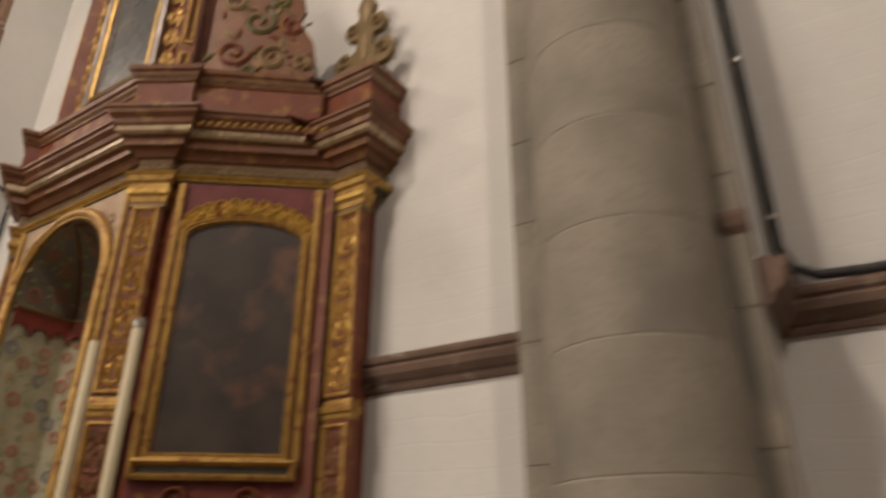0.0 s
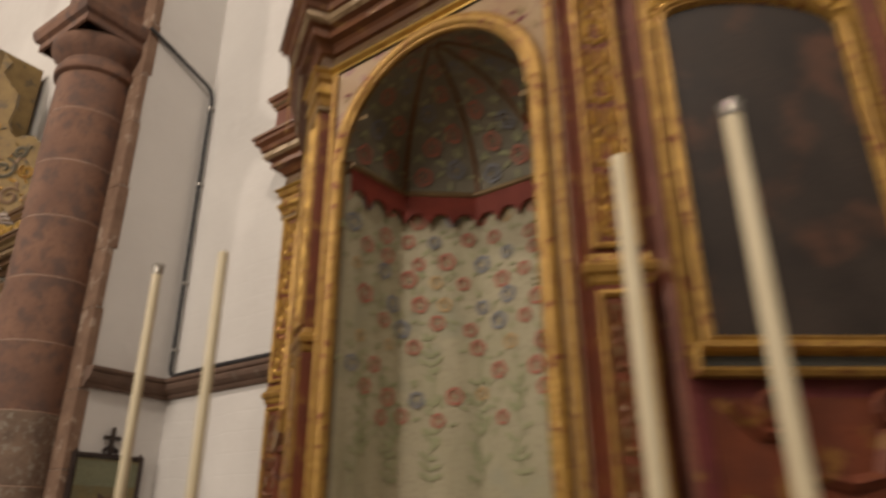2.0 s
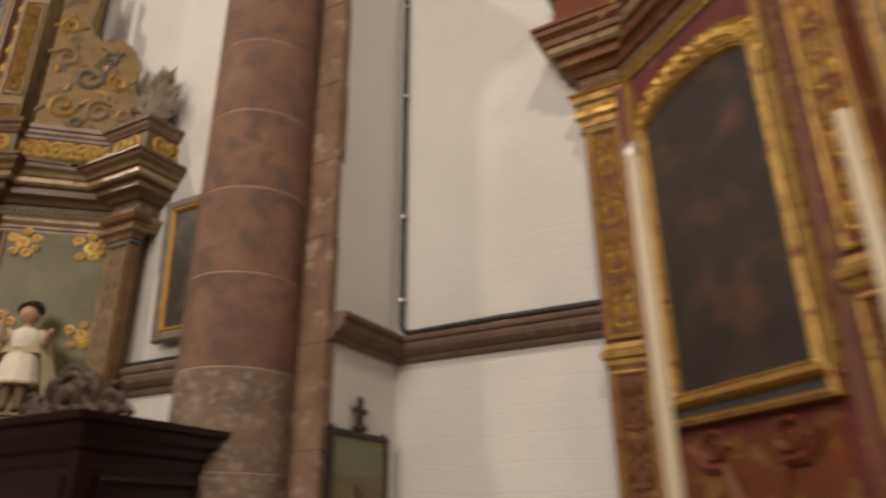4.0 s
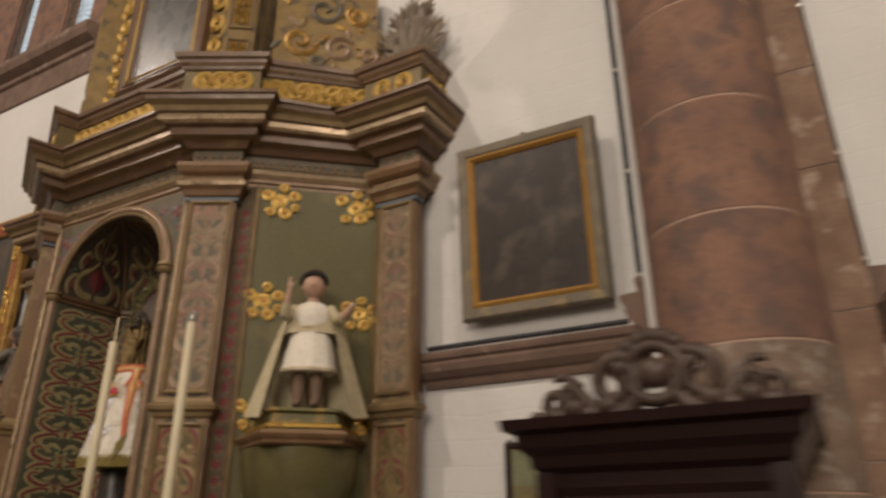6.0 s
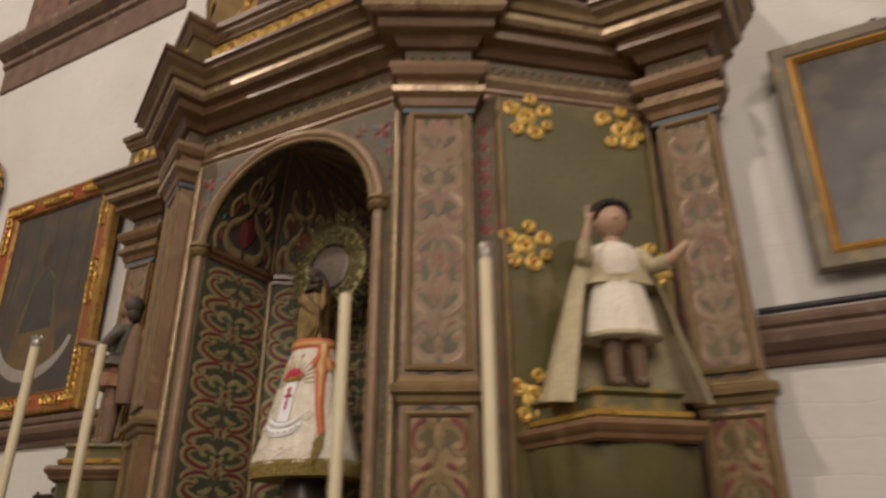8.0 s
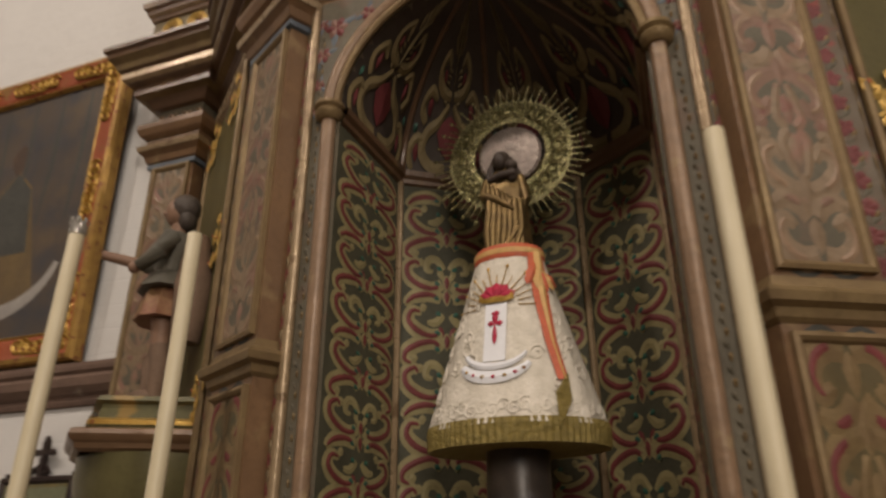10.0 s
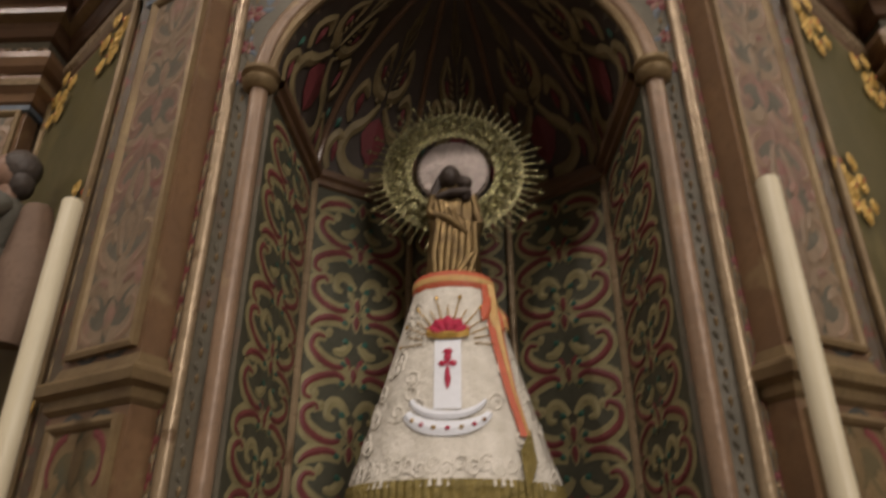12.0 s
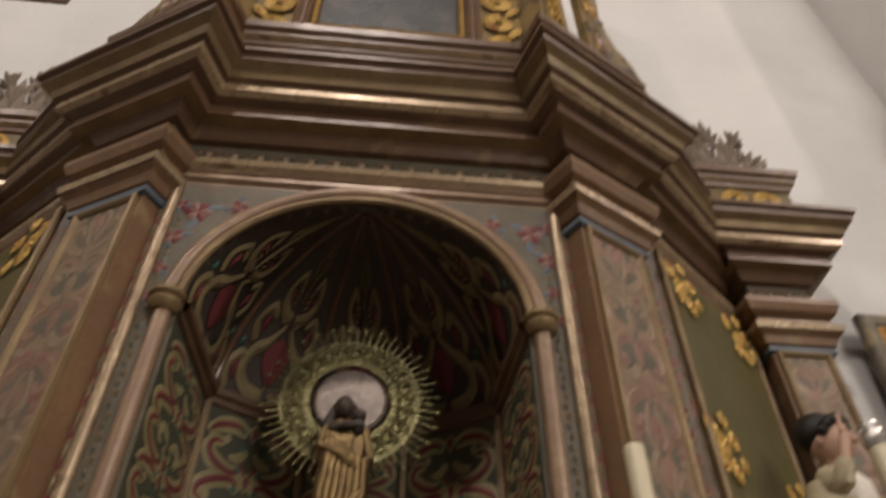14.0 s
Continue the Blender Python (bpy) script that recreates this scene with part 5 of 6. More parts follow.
def bracket_wing(r, at, w, s, az):
    """A green wing with gilded corner leaves and a bracket for a statue."""
    g = part("green_panel", (lambda b: (slab(b, rect(w - 0.05, az - 1.325, 0, 1.32), at, 0.002, 0.010), b)[1])(bmesh.new()), GREEN, r, "smooth olive green panel")
    bm = bmesh.new()
    for x in (-1, 1):
        limb(bm, [at(x * (w / 2 - 0.015), 1.3, 0.012), at(x * (w / 2 - 0.015), az, 0.012)], 0.013, n=8)
    part("side_bead", bm, OLD_GOLD, r)
    bm = bmesh.new()
    hat = lambda x, z, h: at(x, z, h + 0.010)
    for x, z, q in ((-0.215, 3.395, 0.088), (0.205, 3.395, 0.088), (-0.255, 2.80, 0.085), (0.255, 2.76, 0.08), (-0.25, 2.22, 0.08), (0.27, 2.20, 0.07)):
        rosette(bm, x, z, q, hat)
    part("gilded_foliage", bm, [FLAT_GOLD, SASH], g, "bright gilded leaf clusters")
    poly = [(-0.32, 0.0), (-0.19, 0.34), (0.19, 0.34), (0.32, 0.0)]

    bowl = [(-0.32 * math.cos(math.pi * i / 12), 0.34 * math.sin(math.pi * i / 12) ** 0.8) for i in range(13)]

    def ring(k, z, outline=poly):
        return [at(x * k, z, h * k + 0.008) for x, h in outline]
    for nm, rows, mat in (("bracket_ledge", ((0.90, 2.035), (0.95, 2.045), (0.96, 2.06), (1.0, 2.07), (1.02, 2.085), (1.0, 2.10), (0.96, 2.105)), WALNUT),
                          ("bracket_bowl", ((0.12, 1.62), (0.34, 1.635), (0.54, 1.68), (0.69, 1.74), (0.79, 1.81), (0.86, 1.89), (0.895, 1.96), (0.90, 2.035)), GREEN),
                          ("statue_base", ((0.86, 2.105), (0.88, 2.13), (0.80, 2.14), (0.78, 2.185), (0.84, 2.195), (0.82, 2.21)), BASE_PAINT)):
        bm = bmesh.new()
        outline = bowl if nm == "bracket_bowl" else poly
        rings = [[bm.verts.new(p) for p in ring(k, z, outline)] for k, z in rows]
        for a, b in zip(rings, rings[1:]):
            for i in range(len(outline) - 1):
                face(bm, (a[i], a[i + 1], b[i + 1], b[i]))
        face(bm, rings[-1])
        part(nm, bm, mat, r, smooth=35)
    bm = bmesh.new()
    rings = [[bm.verts.new(p) for p in ring(k, z)] for k, z in ((0.885, 2.118), (0.885, 2.132), (0.81, 2.142))]
    for a, b in zip(rings, rings[1:]):
        for i in range(3):
            face(bm, (a[i], a[i + 1], b[i + 1], b[i]))
    part("gilt_line", bm, BRIGHT_GILT, r)


def leaf_finial(r, u, v, s):
    """A clump of upright carved acanthus leaves."""
    bm = bmesh.new()
    at0 = flat(u - 0.05 * s, v + 0.06, 0)

    def at(q1, q2, h):
        return at0(q1 * 0.95, 4.29 + (q2 - 4.29) * 1.14, h)
    rng = random.Random(11)
    for k, (x, z, a, l) in enumerate(((-0.06, 4.32, 2.0, 0.24), (0.02, 4.32, 1.6, 0.36), (0.10, 4.32, 1.25, 0.34), (0.15, 4.34, 0.85, 0.28), (0.04, 4.52, 1.75, 0.28), (0.14, 4.52, 1.2, 0.26), (0.20, 4.48, 0.7, 0.20), (-0.03, 4.48, 2.2, 0.20), (0.08, 4.66, 1.55, 0.22), (0.02, 4.62, 2.0, 0.18), (0.19, 4.64, 1.0, 0.15))):
        for j in range(5):
            b, c = a + (j - 2) * 0.30, l * (1 - 0.13 * abs(j - 2)) * rng.uniform(0.85, 1.1)
            x1, b1 = (x, b) if s > 0 else (-x, math.pi - b)
            petal(bm, x1, z, b1, c, c * 0.20, lambda q1, q2, h, k=k, j=j: at(q1, q2, h - 0.03 + 0.010 * (k % 4) + 0.004 * j), 0.022)
    slab(bm, rect(0.18, 0.30, 0.05 * s, 4.29), at, -0.05, -0.02)
    part("leaf_finial", bm, CARVED_GREY, r, "greyed carved acanthus finial")


def fleur_finial(r, u, v, s):
    bm = bmesh.new()
    at1 = flat(u, v + 0.05, 0)

    def at(q1, q2, h):
        return at1(q1 * 1.2, 4.29 + (q2 - 4.29) * 1.2, h)
    half = [(0.085, 4.29), (0.06, 4.37), (0.10, 4.42), (0.165, 4.43), (0.20, 4.49), (0.185, 4.56), (0.13, 4.585), (0.09, 4.55), (0.055, 4.58), (0.06, 4.65),
            (0.115, 4.66), (0.145, 4.715), (0.12, 4.775), (0.065, 4.775), (0.045, 4.81), (0.06, 4.87), (0.035, 4.93)]
    half = smooth_line(half, 3)
    slab(bm, half + [(0.0, 4.955)] + [(-x, z) for x, z in reversed(half)], at, -0.022, 0.022)
    front = lambda q1, q2, h: at(q1, q2, h + 0.022)
    for e in (-1, 1):
        for x, z, q in ((0.135, 4.505, 0.05), (0.09, 4.715, 0.04)):
            ribbon(bm, [(e * u, v) for u, v in spiral(x, z, q, 0.008, 3.6, -1.3, n=14)], 0.024, front, 0.012)
        petal(bm, e * 0.03, 4.33, 1.57 - e * 0.35, 0.14, 0.05, front, 0.012)
    petal(bm, 0, 4.46, 1.57, 0.22, 0.06, front, 0.016)
    petal(bm, 0, 4.72, 1.57, 0.21, 0.07, front, 0.016)
    part("fleur_finial", bm, OLD_GOLD, r, "dull gold carved fleur finial")


STRIP = surf("polychrome_strip", (0.12, 0.095, 0.065), (0.10, 0.07, 0.045), 12, 0.45, 0.1, 0.3, 60, stain=(0.20, 0.05, 0.04), stain_scale=17, stain_cut=0.57)
altarpiece(-3.90, "gilded and red baroque altarpiece with a curtained niche", dict(
    style="floral", step=0.02, cap=0.62, turn=-2.8, root=0.09, overhang=0.84, relief=0.008, tube=0.034, collar=0.72, cv=-0.83, rx=0.482, zs=3.03, rz=0.45, az=3.545, apse=((0.47, 0.39), (0.19, 0.63)),
    p1=((0.658, -0.85), (0.815, -0.755)), pan=((0.865, -0.70), (1.505, -0.195)), p2=((1.572, -0.13), (1.765, -0.13)),
    body=RED_PAINT, arch_mould=GREY_GREEN, fillet=BRIGHT_GILT, frieze=WALNUT, cornice=RUSSET, frieze_carving=OLD_GOLD, attic=RED_PAINT, blue=OLD_GOLD, gold=GILT,
    spandrel=PALE_PANEL, arch_trim=GILT, gold2=GILT, bead=GILT, filler=RED_PAINT, capital=GILT, pil=(RED_PAINT, GILT, RED_PAINT, [BRIGHT_GILT, GILT, BRIGHT_GILT], [RUSSET, OLD_GOLD, RUSSET]),
    wing=painted_wing, niche_wall=DOME_GROUND, web=DOME_GROUND, rib=RIB_PAINT, upper=RED_PAINT, upper_frame=DEEP_BROWN, finial=fleur_finial,
    crest=[(0.0, 4.28), (0.69, 4.28), (0.69, 4.55), (0.665, 4.68), (0.61, 4.77), (0.56, 4.86), (0.60, 4.95), (0.58, 5.05), (0.48, 5.10), (0.40, 5.05), (0.36, 5.2), (0.22, 5.4), (0.05, 5.5), (0.0, 5.5)],
    crest_mat=RUSSET, crest_paint=[RED_PAINT, OLD_GOLD, GREEN, RUSSET]))
altarpiece(-10.575, "brown polychrome baroque altarpiece with a painted apse niche", dict(
    style="scroll", step=0.045, cap=1.0, turn=0, root=0.0, overhang=1.0, relief=0.0025, tube=0.023, collar=1.0, cv=-0.72, rx=0.465, zs=3.03, rz=0.42, az=3.485, apse=((0.45, 0.43), (0.165, 0.63)),
    p1=((0.645, -0.775), (0.88, -0.645)), pan=((0.955, -0.575), (1.49, -0.11)), p2=((1.53, -0.18), (1.77, -0.18)),
    body=WALNUT, arch_mould=ROSE_BROWN, fillet=LIT_FILLET, frieze=GREY_GREEN, cornice=DEEP_BROWN, frieze_carving=BUFF, attic=ATTIC_GROUND, blue=BLUE_LINE, gold=OLD_GOLD,
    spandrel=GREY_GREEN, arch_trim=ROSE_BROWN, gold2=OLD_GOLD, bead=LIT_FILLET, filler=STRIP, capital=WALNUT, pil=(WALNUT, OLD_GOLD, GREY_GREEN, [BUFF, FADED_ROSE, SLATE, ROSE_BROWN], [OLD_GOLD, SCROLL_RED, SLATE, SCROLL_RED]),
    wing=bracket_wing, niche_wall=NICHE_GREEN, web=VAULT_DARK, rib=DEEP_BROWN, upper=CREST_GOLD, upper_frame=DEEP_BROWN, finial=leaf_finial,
    crest=[(0.0, 4.28), (0.70, 4.28), (0.715, 4.56), (0.64, 4.80), (0.645, 4.98), (0.60, 5.12), (0.50, 5.21), (0.40, 5.21), (0.335, 5.18), (0.27, 5.24), (0.22, 5.36), (0.25, 5.55), (0.24, 5.70), (0.12, 5.84), (0.04, 5.95), (0.10, 6.08), (0.0, 6.2)],
    crest_mat=CREST_GOLD, crest_paint=[GILT, ROSE_BROWN, GREY_GREEN, CREST_GOLD]))


# ---- altar tables with candles ----
def altar_table(x, label):
    t = thing("altar_table", (x, 2.05, 0), label, "altar")
    part("block", box(bmesh.new(), -1.3, -0.25, 0, 1.3, 0.02, 0.96, bevel=0.01), PALE_PANEL, t)
    part("slab", box(bmesh.new(), -1.38, -0.33, 0.96, 1.38, 0.06, 1.04, bevel=0.012), GREY_STONE, t)
    return t


altar_table(-3.93, "pale marbled altar table below the gilded altarpiece")
altar_table(-10.575, "pale marbled altar table below the brown altarpiece")


def candle(x, y, z, crown, lean=0.0):
    label = "tall ivory wax candle with a glass follower" if crown else "tall plain ivory wax candle"
    t = thing("candle", (x, y, 1.04), label, "candle", group="altar candles")
    t.rotation_euler[1] = lean
    h = z - 1.04
    bm = bmesh.new()
    lathe(bm, [(0.075, 0.0), (0.075, 0.02), (0.05, 0.035), (0.022, 0.06), (0.018, 0.12), (0.034, 0.15), (0.018, 0.18), (0.016, 0.24), (0.045, 0.27), (0.05, 0.285), (0.03, 0.29)], 20)
    part("candlestick", bm, OLD_GOLD, t, "turned dull brass candlestick", smooth=True)
    g = 0.020 if x < -4.5 else 0.025
    part("wax", lathe(bmesh.new(), [(g + 0.001, 0.285), (g, h - 0.004), (g - 0.002, h)], 20), WAX, t, smooth=True)
    if crown:
        bm = bmesh.new()
        lathe(bm, [(g + 0.002, h - 0.012), (g + 0.004, h + 0.0), (g + 0.001, h + 0.022), (g - 0.006, h + 0.030)], 18)
        for k in range(7):
            a = 2 * math.pi * k / 7
            petal(bm, 0, 0, 1.57, 0.028, 0.014, lambda q1, q2, e, a=a: Vector(((g + 0.001 + e) * math.cos(a) - q1 * math.sin(a), (g + 0.001 + e) * math.sin(a) + q1 * math.cos(a), h + 0.012 + q2)), 0.004)
        part("follower", bm, GLASSY, t, "clear crown-shaped glass follower")
    else:
        part("wick", limb(bmesh.new(), [(0, 0, h - 0.002), (0.002, 0, h + 0.012)], 0.002, n=6), HAIR, t)


for row in ((-3.102, 1.94, 2.515, False), (-2.775, 1.93, 2.535, True), (-4.705, 1.785, 2.535, False), (-5.26, 1.855, 2.595, True),
            (-9.487, 1.963, 2.57, True), (-10.005, 1.955, 2.53, False), (-11.33, 2.02, 2.55, False), (-11.66, 1.93, 2.575, True)):
    candle(*row)


# ---- statues ----
def child_statue():
    bm = bmesh.new()
    # 0 skin, 1 hair, 2 tunic, 3 cape, 4 dark hose
    for x in (-0.042, 0.042):
        limb(bm, [(x, -0.01, 0.03), (x, -0.01, 0.12), (x * 0.95, 0, 0.26)], [0.024, 0.032, 0.036], 4)
        ball(bm, (x, -0.035, 0.022), 0.030, 4, 0.75, 1.5, 0.7)
    lathe(bm, [(0.135, 0.175), (0.132, 0.185), (0.118, 0.27), (0.098, 0.35), (0.082, 0.395), (0.086, 0.41), (0.094, 0.46), (0.090, 0.50), (0.062, 0.528), (0.034, 0.54)], 32, 0, 0, 2, 0.035, 9, 1.0, 0.72)
    lathe(bm, [(0.085, 0.392), (0.089, 0.398), (0.085, 0.405)], 24, 0, 0, 3, 0, 0, 1.0, 0.74)
    lathe(bm, [(0.139, 0.178), (0.139, 0.190), (0.136, 0.192)], 32, 0, 0, 3, 0.035, 9, 1.0, 0.72)
    limb(bm, [(0, 0, 0.53), (0, -0.004, 0.57)], 0.03, 0)
    ball(bm, (0, -0.014, 0.622), 0.064, 0, 0.92, 0.96, 1.04, 18, 12)
    ball(bm, (0, 0.010, 0.660), 0.067, 1, 1.02, 0.98, 0.92, 18, 12)
    for k in range(9):
        a = math.pi * k / 8
        ball(bm, (0.060 * math.cos(a), -0.026 - 0.034 * math.sin(a), 0.640 + 0.040 * math.sin(a)), 0.016, 1, 1, 1.1, 1, 8, 6)
    limb(bm, [(-0.080, 0, 0.505), (-0.118, -0.03, 0.455), (-0.128, -0.055, 0.462), (-0.122, -0.075, 0.515)], [0.032, 0.030, 0.028, 0.022], 3)
    limb(bm, [(-0.122, -0.073, 0.505), (-0.112, -0.088, 0.565), (-0.108, -0.092, 0.585)], [0.016, 0.013, 0.011], 0)
    ball(bm, (-0.106, -0.094, 0.598), 0.015, 0, 1.0, 0.6, 1.2)
    for fx, fz in ((-0.115, 0.640), (-0.106, 0.646)):
        limb(bm, [(fx, -0.095, 0.605), (fx, -0.098, fz)], [0.005, 0.0035], 0, 6)
    limb(bm, [(-0.096, -0.093, 0.598), (-0.088, -0.097, 0.617)], [0.005, 0.0035], 0, 6)
    ball(bm, (0, -0.076, 0.612), 0.010, 0, 0.9, 0.9, 1.1, 8, 6)
    for x in (-0.059, 0.059):
        ball(bm, (x, -0.008, 0.616), 0.013, 0, 0.5, 0.8, 1.2, 8, 6)
    limb(bm, [(0.085, 0, 0.505), (0.130, -0.03, 0.44), (0.165, -0.09, 0.44)], [0.032, 0.030, 0.030], 3)
    limb(bm, [(0.165, -0.09, 0.44), (0.195, -0.13, 0.465), (0.215, -0.15, 0.49)], [0.022, 0.018, 0.012], 0)
    # cape, open at the front, sweeping down on both sides
    rows = []
    for i in range(9):
        t = i / 8
        row = []
        for j in range(33):
            a = math.radians(-38 + 256 * j / 32)
            rr = (0.125 + 0.135 * t ** 0.8) * (1 + 0.05 * t * math.cos(9 * a))
            row.append((rr * math.cos(a) * (1.0 + 0.10 * t), 0.02 + 0.55 * rr * math.sin(a), 0.49 - 0.52 * t + 0.03 * t * math.sin(a)))
        rows.append(row)
    for shrink in (0.0, 0.012):
        vs = [[bm.verts.new((x * (1 - shrink * 4), y - shrink, z)) for x, y, z in row] for row in rows]
        for a, b in zip(vs, vs[1:]):
            for j in range(32):
                face(bm, (a[j], a[j + 1], b[j + 1], b[j]), 3)
    lathe(bm, [(0.155, 0.37), (0.150, 0.385), (0.125, 0.45), (0.10, 0.50)], 32, 0, 0.02, 3, 0.03, 9, 1.0, 0.55)
    return part("child_statue", bm, [SKIN, HAIR, TUNIC, CAPE, SHADOW_CLOTH], None, smooth=50)


ob = tagged(child_statue(), "painted child statue in a white tunic and ecru cape", "statue")
ob.location, ob.rotation_euler = (-9.215, 2.475, 2.212), (0, 0, radians(33))


def soldier_statue():
    bm = bmesh.new()
    # 0 skin, 1 hair, 2 tunic, 3 skirt, 4 boots
    for x, f in ((-0.05, -0.03), (0.05, 0.02)):
        limb(bm, [(x, f, 0.02), (x, f, 0.14), (x, f * 0.6, 0.20)], [0.026, 0.036, 0.034], 4)
        limb(bm, [(x, f * 0.6, 0.20), (x, 0, 0.34)], [0.034, 0.042], 0)
        ball(bm, (x, f - 0.035, 0.022), 0.032, 4, 0.75, 1.6, 0.7)
    lathe(bm, [(0.125, 0.29), (0.12, 0.30), (0.10, 0.38), (0.080, 0.44)], 30, 0, 0, 3, 0.05, 10, 1, 0.8)
    lathe(bm, [(0.135, 0.40), (0.13, 0.41), (0.10, 0.455), (0.08, 0.47), (0.088, 0.54), (0.095, 0.59), (0.06, 0.63), (0.03, 0.645)], 26, 0, 0, 2, 0.03, 9, 1, 0.78)
    limb(bm, [(0, 0, 0.63), (0, -0.005, 0.68)], 0.028, 0)
    ball(bm, (0, -0.012, 0.732), 0.052, 0, 0.88, 1.0, 1.18)
    ball(bm, (0, 0.010, 0.748), 0.057, 1, 1.0, 1.0, 1.05)
    ball(bm, (0, 0.022, 0.70), 0.045, 1, 1.1, 0.8, 1.1)
    ball(bm, (0, -0.064, 0.728), 0.009, 0, 0.8, 1, 1.1, 8, 6)
    limb(bm, [(-0.085, 0, 0.595), (-0.10, -0.07, 0.545), (-0.09, -0.13, 0.545)], [0.036, 0.034, 0.028], 2)
    limb(bm, [(-0.09, -0.13, 0.545), (-0.07, -0.22, 0.56), (-0.06, -0.28, 0.57)], [0.024, 0.02, 0.018], 0)
    limb(bm, [(0.085, 0, 0.595), (0.13, -0.02, 0.52), (0.10, -0.09, 0.47)], [0.036, 0.034, 0.024], 2)
    ball(bm, (0.085, -0.11, 0.47), 0.022, 0)
    limb(bm, [(0.06, 0.09, 0.60), (0.10, 0.11, 0.40), (0.09, 0.10, 0.2)], [0.04, 0.07, 0.05], 4)
    return part("soldier_statue", bm, [SOLDIER_SKIN, SOLDIER_HAIR, SOLDIER_TUNIC, SOLDIER_SKIRT, SHADOW_CLOTH], None, smooth=50)


ob = tagged(soldier_statue(), "painted soldier statue in a short skirted tunic", "statue")
ob.location, ob.rotation_euler = (-11.86, 2.52, 2.212), (0, 0, radians(-62))

# ---- the figure on the pillar ----
VX, VY = -10.588, 2.53
p = thing("stone_pillar", (VX, VY, 1.3), "smooth dark stone pillar under the mantle", "pillar")
part("shaft", lathe(bmesh.new(), [(0.11, 0), (0.11, 0.05), (0.085, 0.08), (0.085, 1.20)], 24), CANVAS_GREY, p, smooth=True)
m = thing("mantle", (VX, VY, 0.03), "white embroidered satin mantle with a gold fringe", "mantle")


def skirt_r(z):
    t = (2.535 - z) / 0.515
    return 0.098 + 0.150 * max(0.0, t) ** 1.05


def cone(x, z, h=0.0):
    rr = skirt_r(z)
    a = x / max(rr, 0.05)
    k = rr + h
    return Vector((k * math.sin(a), -0.78 * k * math.cos(a), z))


bm = bmesh.new()
lathe(bm, [(skirt_r(z), z) for z in [2.02 + 0.515 * i / 16 for i in range(17)]], 64, 0, 0, 0, 0.012, 11, 1, 0.78)
part("cloth", bm, MANTLE, m, smooth=60)
bm = bmesh.new()
lathe(bm, [(0.247, 1.972), (0.250, 2.02), (0.247, 2.034)], 160, 0, 0, 0, 0.010, 80, 1, 0.78)
part("fringe", bm, FRINGE, m, "olive gold thread fringe")
part("neck_ribbon", lathe(bmesh.new(), [(0.104, 2.508), (0.107, 2.515), (0.105, 2.545), (0.098, 2.553)], 40, 0, 0, 0, 0, 0, 1, 0.80), SASH, m, "orange ribbon round the neck", smooth=True)
part("neck_band", lathe(bmesh.new(), [(0.1075, 2.522), (0.1085, 2.53), (0.1075, 2.538)], 40, 0, 0, 0, 0, 0, 1, 0.80), SASH_GOLD, m, smooth=True)
bm = bmesh.new()
for x0, x1, mi, g in ((0.072, 0.132, 0, 0.006), (0.088, 0.116, 1, 0.0125)):
    pts = [(x0, x1, 2.525), (x0 + 0.004, x1 + 0.006, 2.46), (x0 + 0.022, x1 + 0.012, 2.36), (x0 + 0.05, x1 + 0.028, 2.24), (x0 + 0.085, x1 + 0.06, 2.13)]
    vs = [(bm.verts.new(cone(a, z, g)), bm.verts.new(cone((a + b) / 2, z, g + 0.006)), bm.verts.new(cone(b, z, g))) for a, b, z in pts]
    for a, b in zip(vs, vs[1:]):
        face(bm, (a[0], a[1], b[1], b[0]), mi)
        face(bm, (a[1], a[2], b[2], b[1]), mi)
for k in range(5):
    petal(bm, 0.10, 2.505 - 0.01 * k, 4.4 + 0.35 * k, 0.10, 0.032, lambda x, z, h: cone(x, z, h + 0.008), 0.008, k % 2)
s = part("sash", bm, [SASH, SASH_GOLD], m, "orange and yellow hanging ribbon")
bm = bmesh.new()
for k in range(9):
    limb(bm, [cone(0.182 - 0.004 * k, 2.145 - 0.006 * k, 0.012), cone(0.19 - 0.004 * k, 2.07 - 0.008 * k, 0.012)], 0.003, n=5)
part("tassel", bm, FRINGE, s)
bm = bmesh.new()
E1 = lambda x, z, h: cone(x - 0.012, z, h + 0.004)
slab(bm, rect(0.060, 0.175, 0, 2.185), E1, 0.0, 0.003, 0)
for k in range(5):
    petal(bm, 0, 2.366, 0.45 + 0.56 * k, 0.056, 0.036, E1, 0.012, 1)
ribbon(bm, [(-0.046, 2.378), (-0.02, 2.370), (0.02, 2.370), (0.046, 2.378)], 0.024, lambda x, z, h: E1(x, z, h + 0.006), 0.006, 2, taper=False)
for a, l, q in ((-1.57, 0.064, 0.014), (1.57, 0.028, 0.018), (0.0, 0.021, 0.016), (3.14, 0.021, 0.016)):
    petal(bm, 0, 2.295, a, l, q, lambda x, z, h: E1(x, z, h + 0.003), 0.004, 1)
petal(bm, -0.012, 2.325, 0, 0.024, 0.016, lambda x, z, h: E1(x, z, h + 0.003), 0.004, 1)
arc = [(0.098 * math.sin(a), 2.195 - 0.055 * math.cos(a)) for a in [-1.25 + 2.5 * i / 16 for i in range(17)]]
ribbon(bm, arc, 0.034, E1, 0.005, 0)
ribbon(bm, [(0.9 * x, z + 0.030) for x, z in arc], 0.020, E1, 0.005, 0)
for k in range(7):
    a = -0.9 + 0.3 * k
    petal(bm, 0.098 * math.sin(a) - 0.006, 2.195 - 0.055 * math.cos(a), 0, 0.012, 0.010, lambda x, z, h: E1(x, z, h + 0.006), 0.004, 1 if k % 2 else 2)
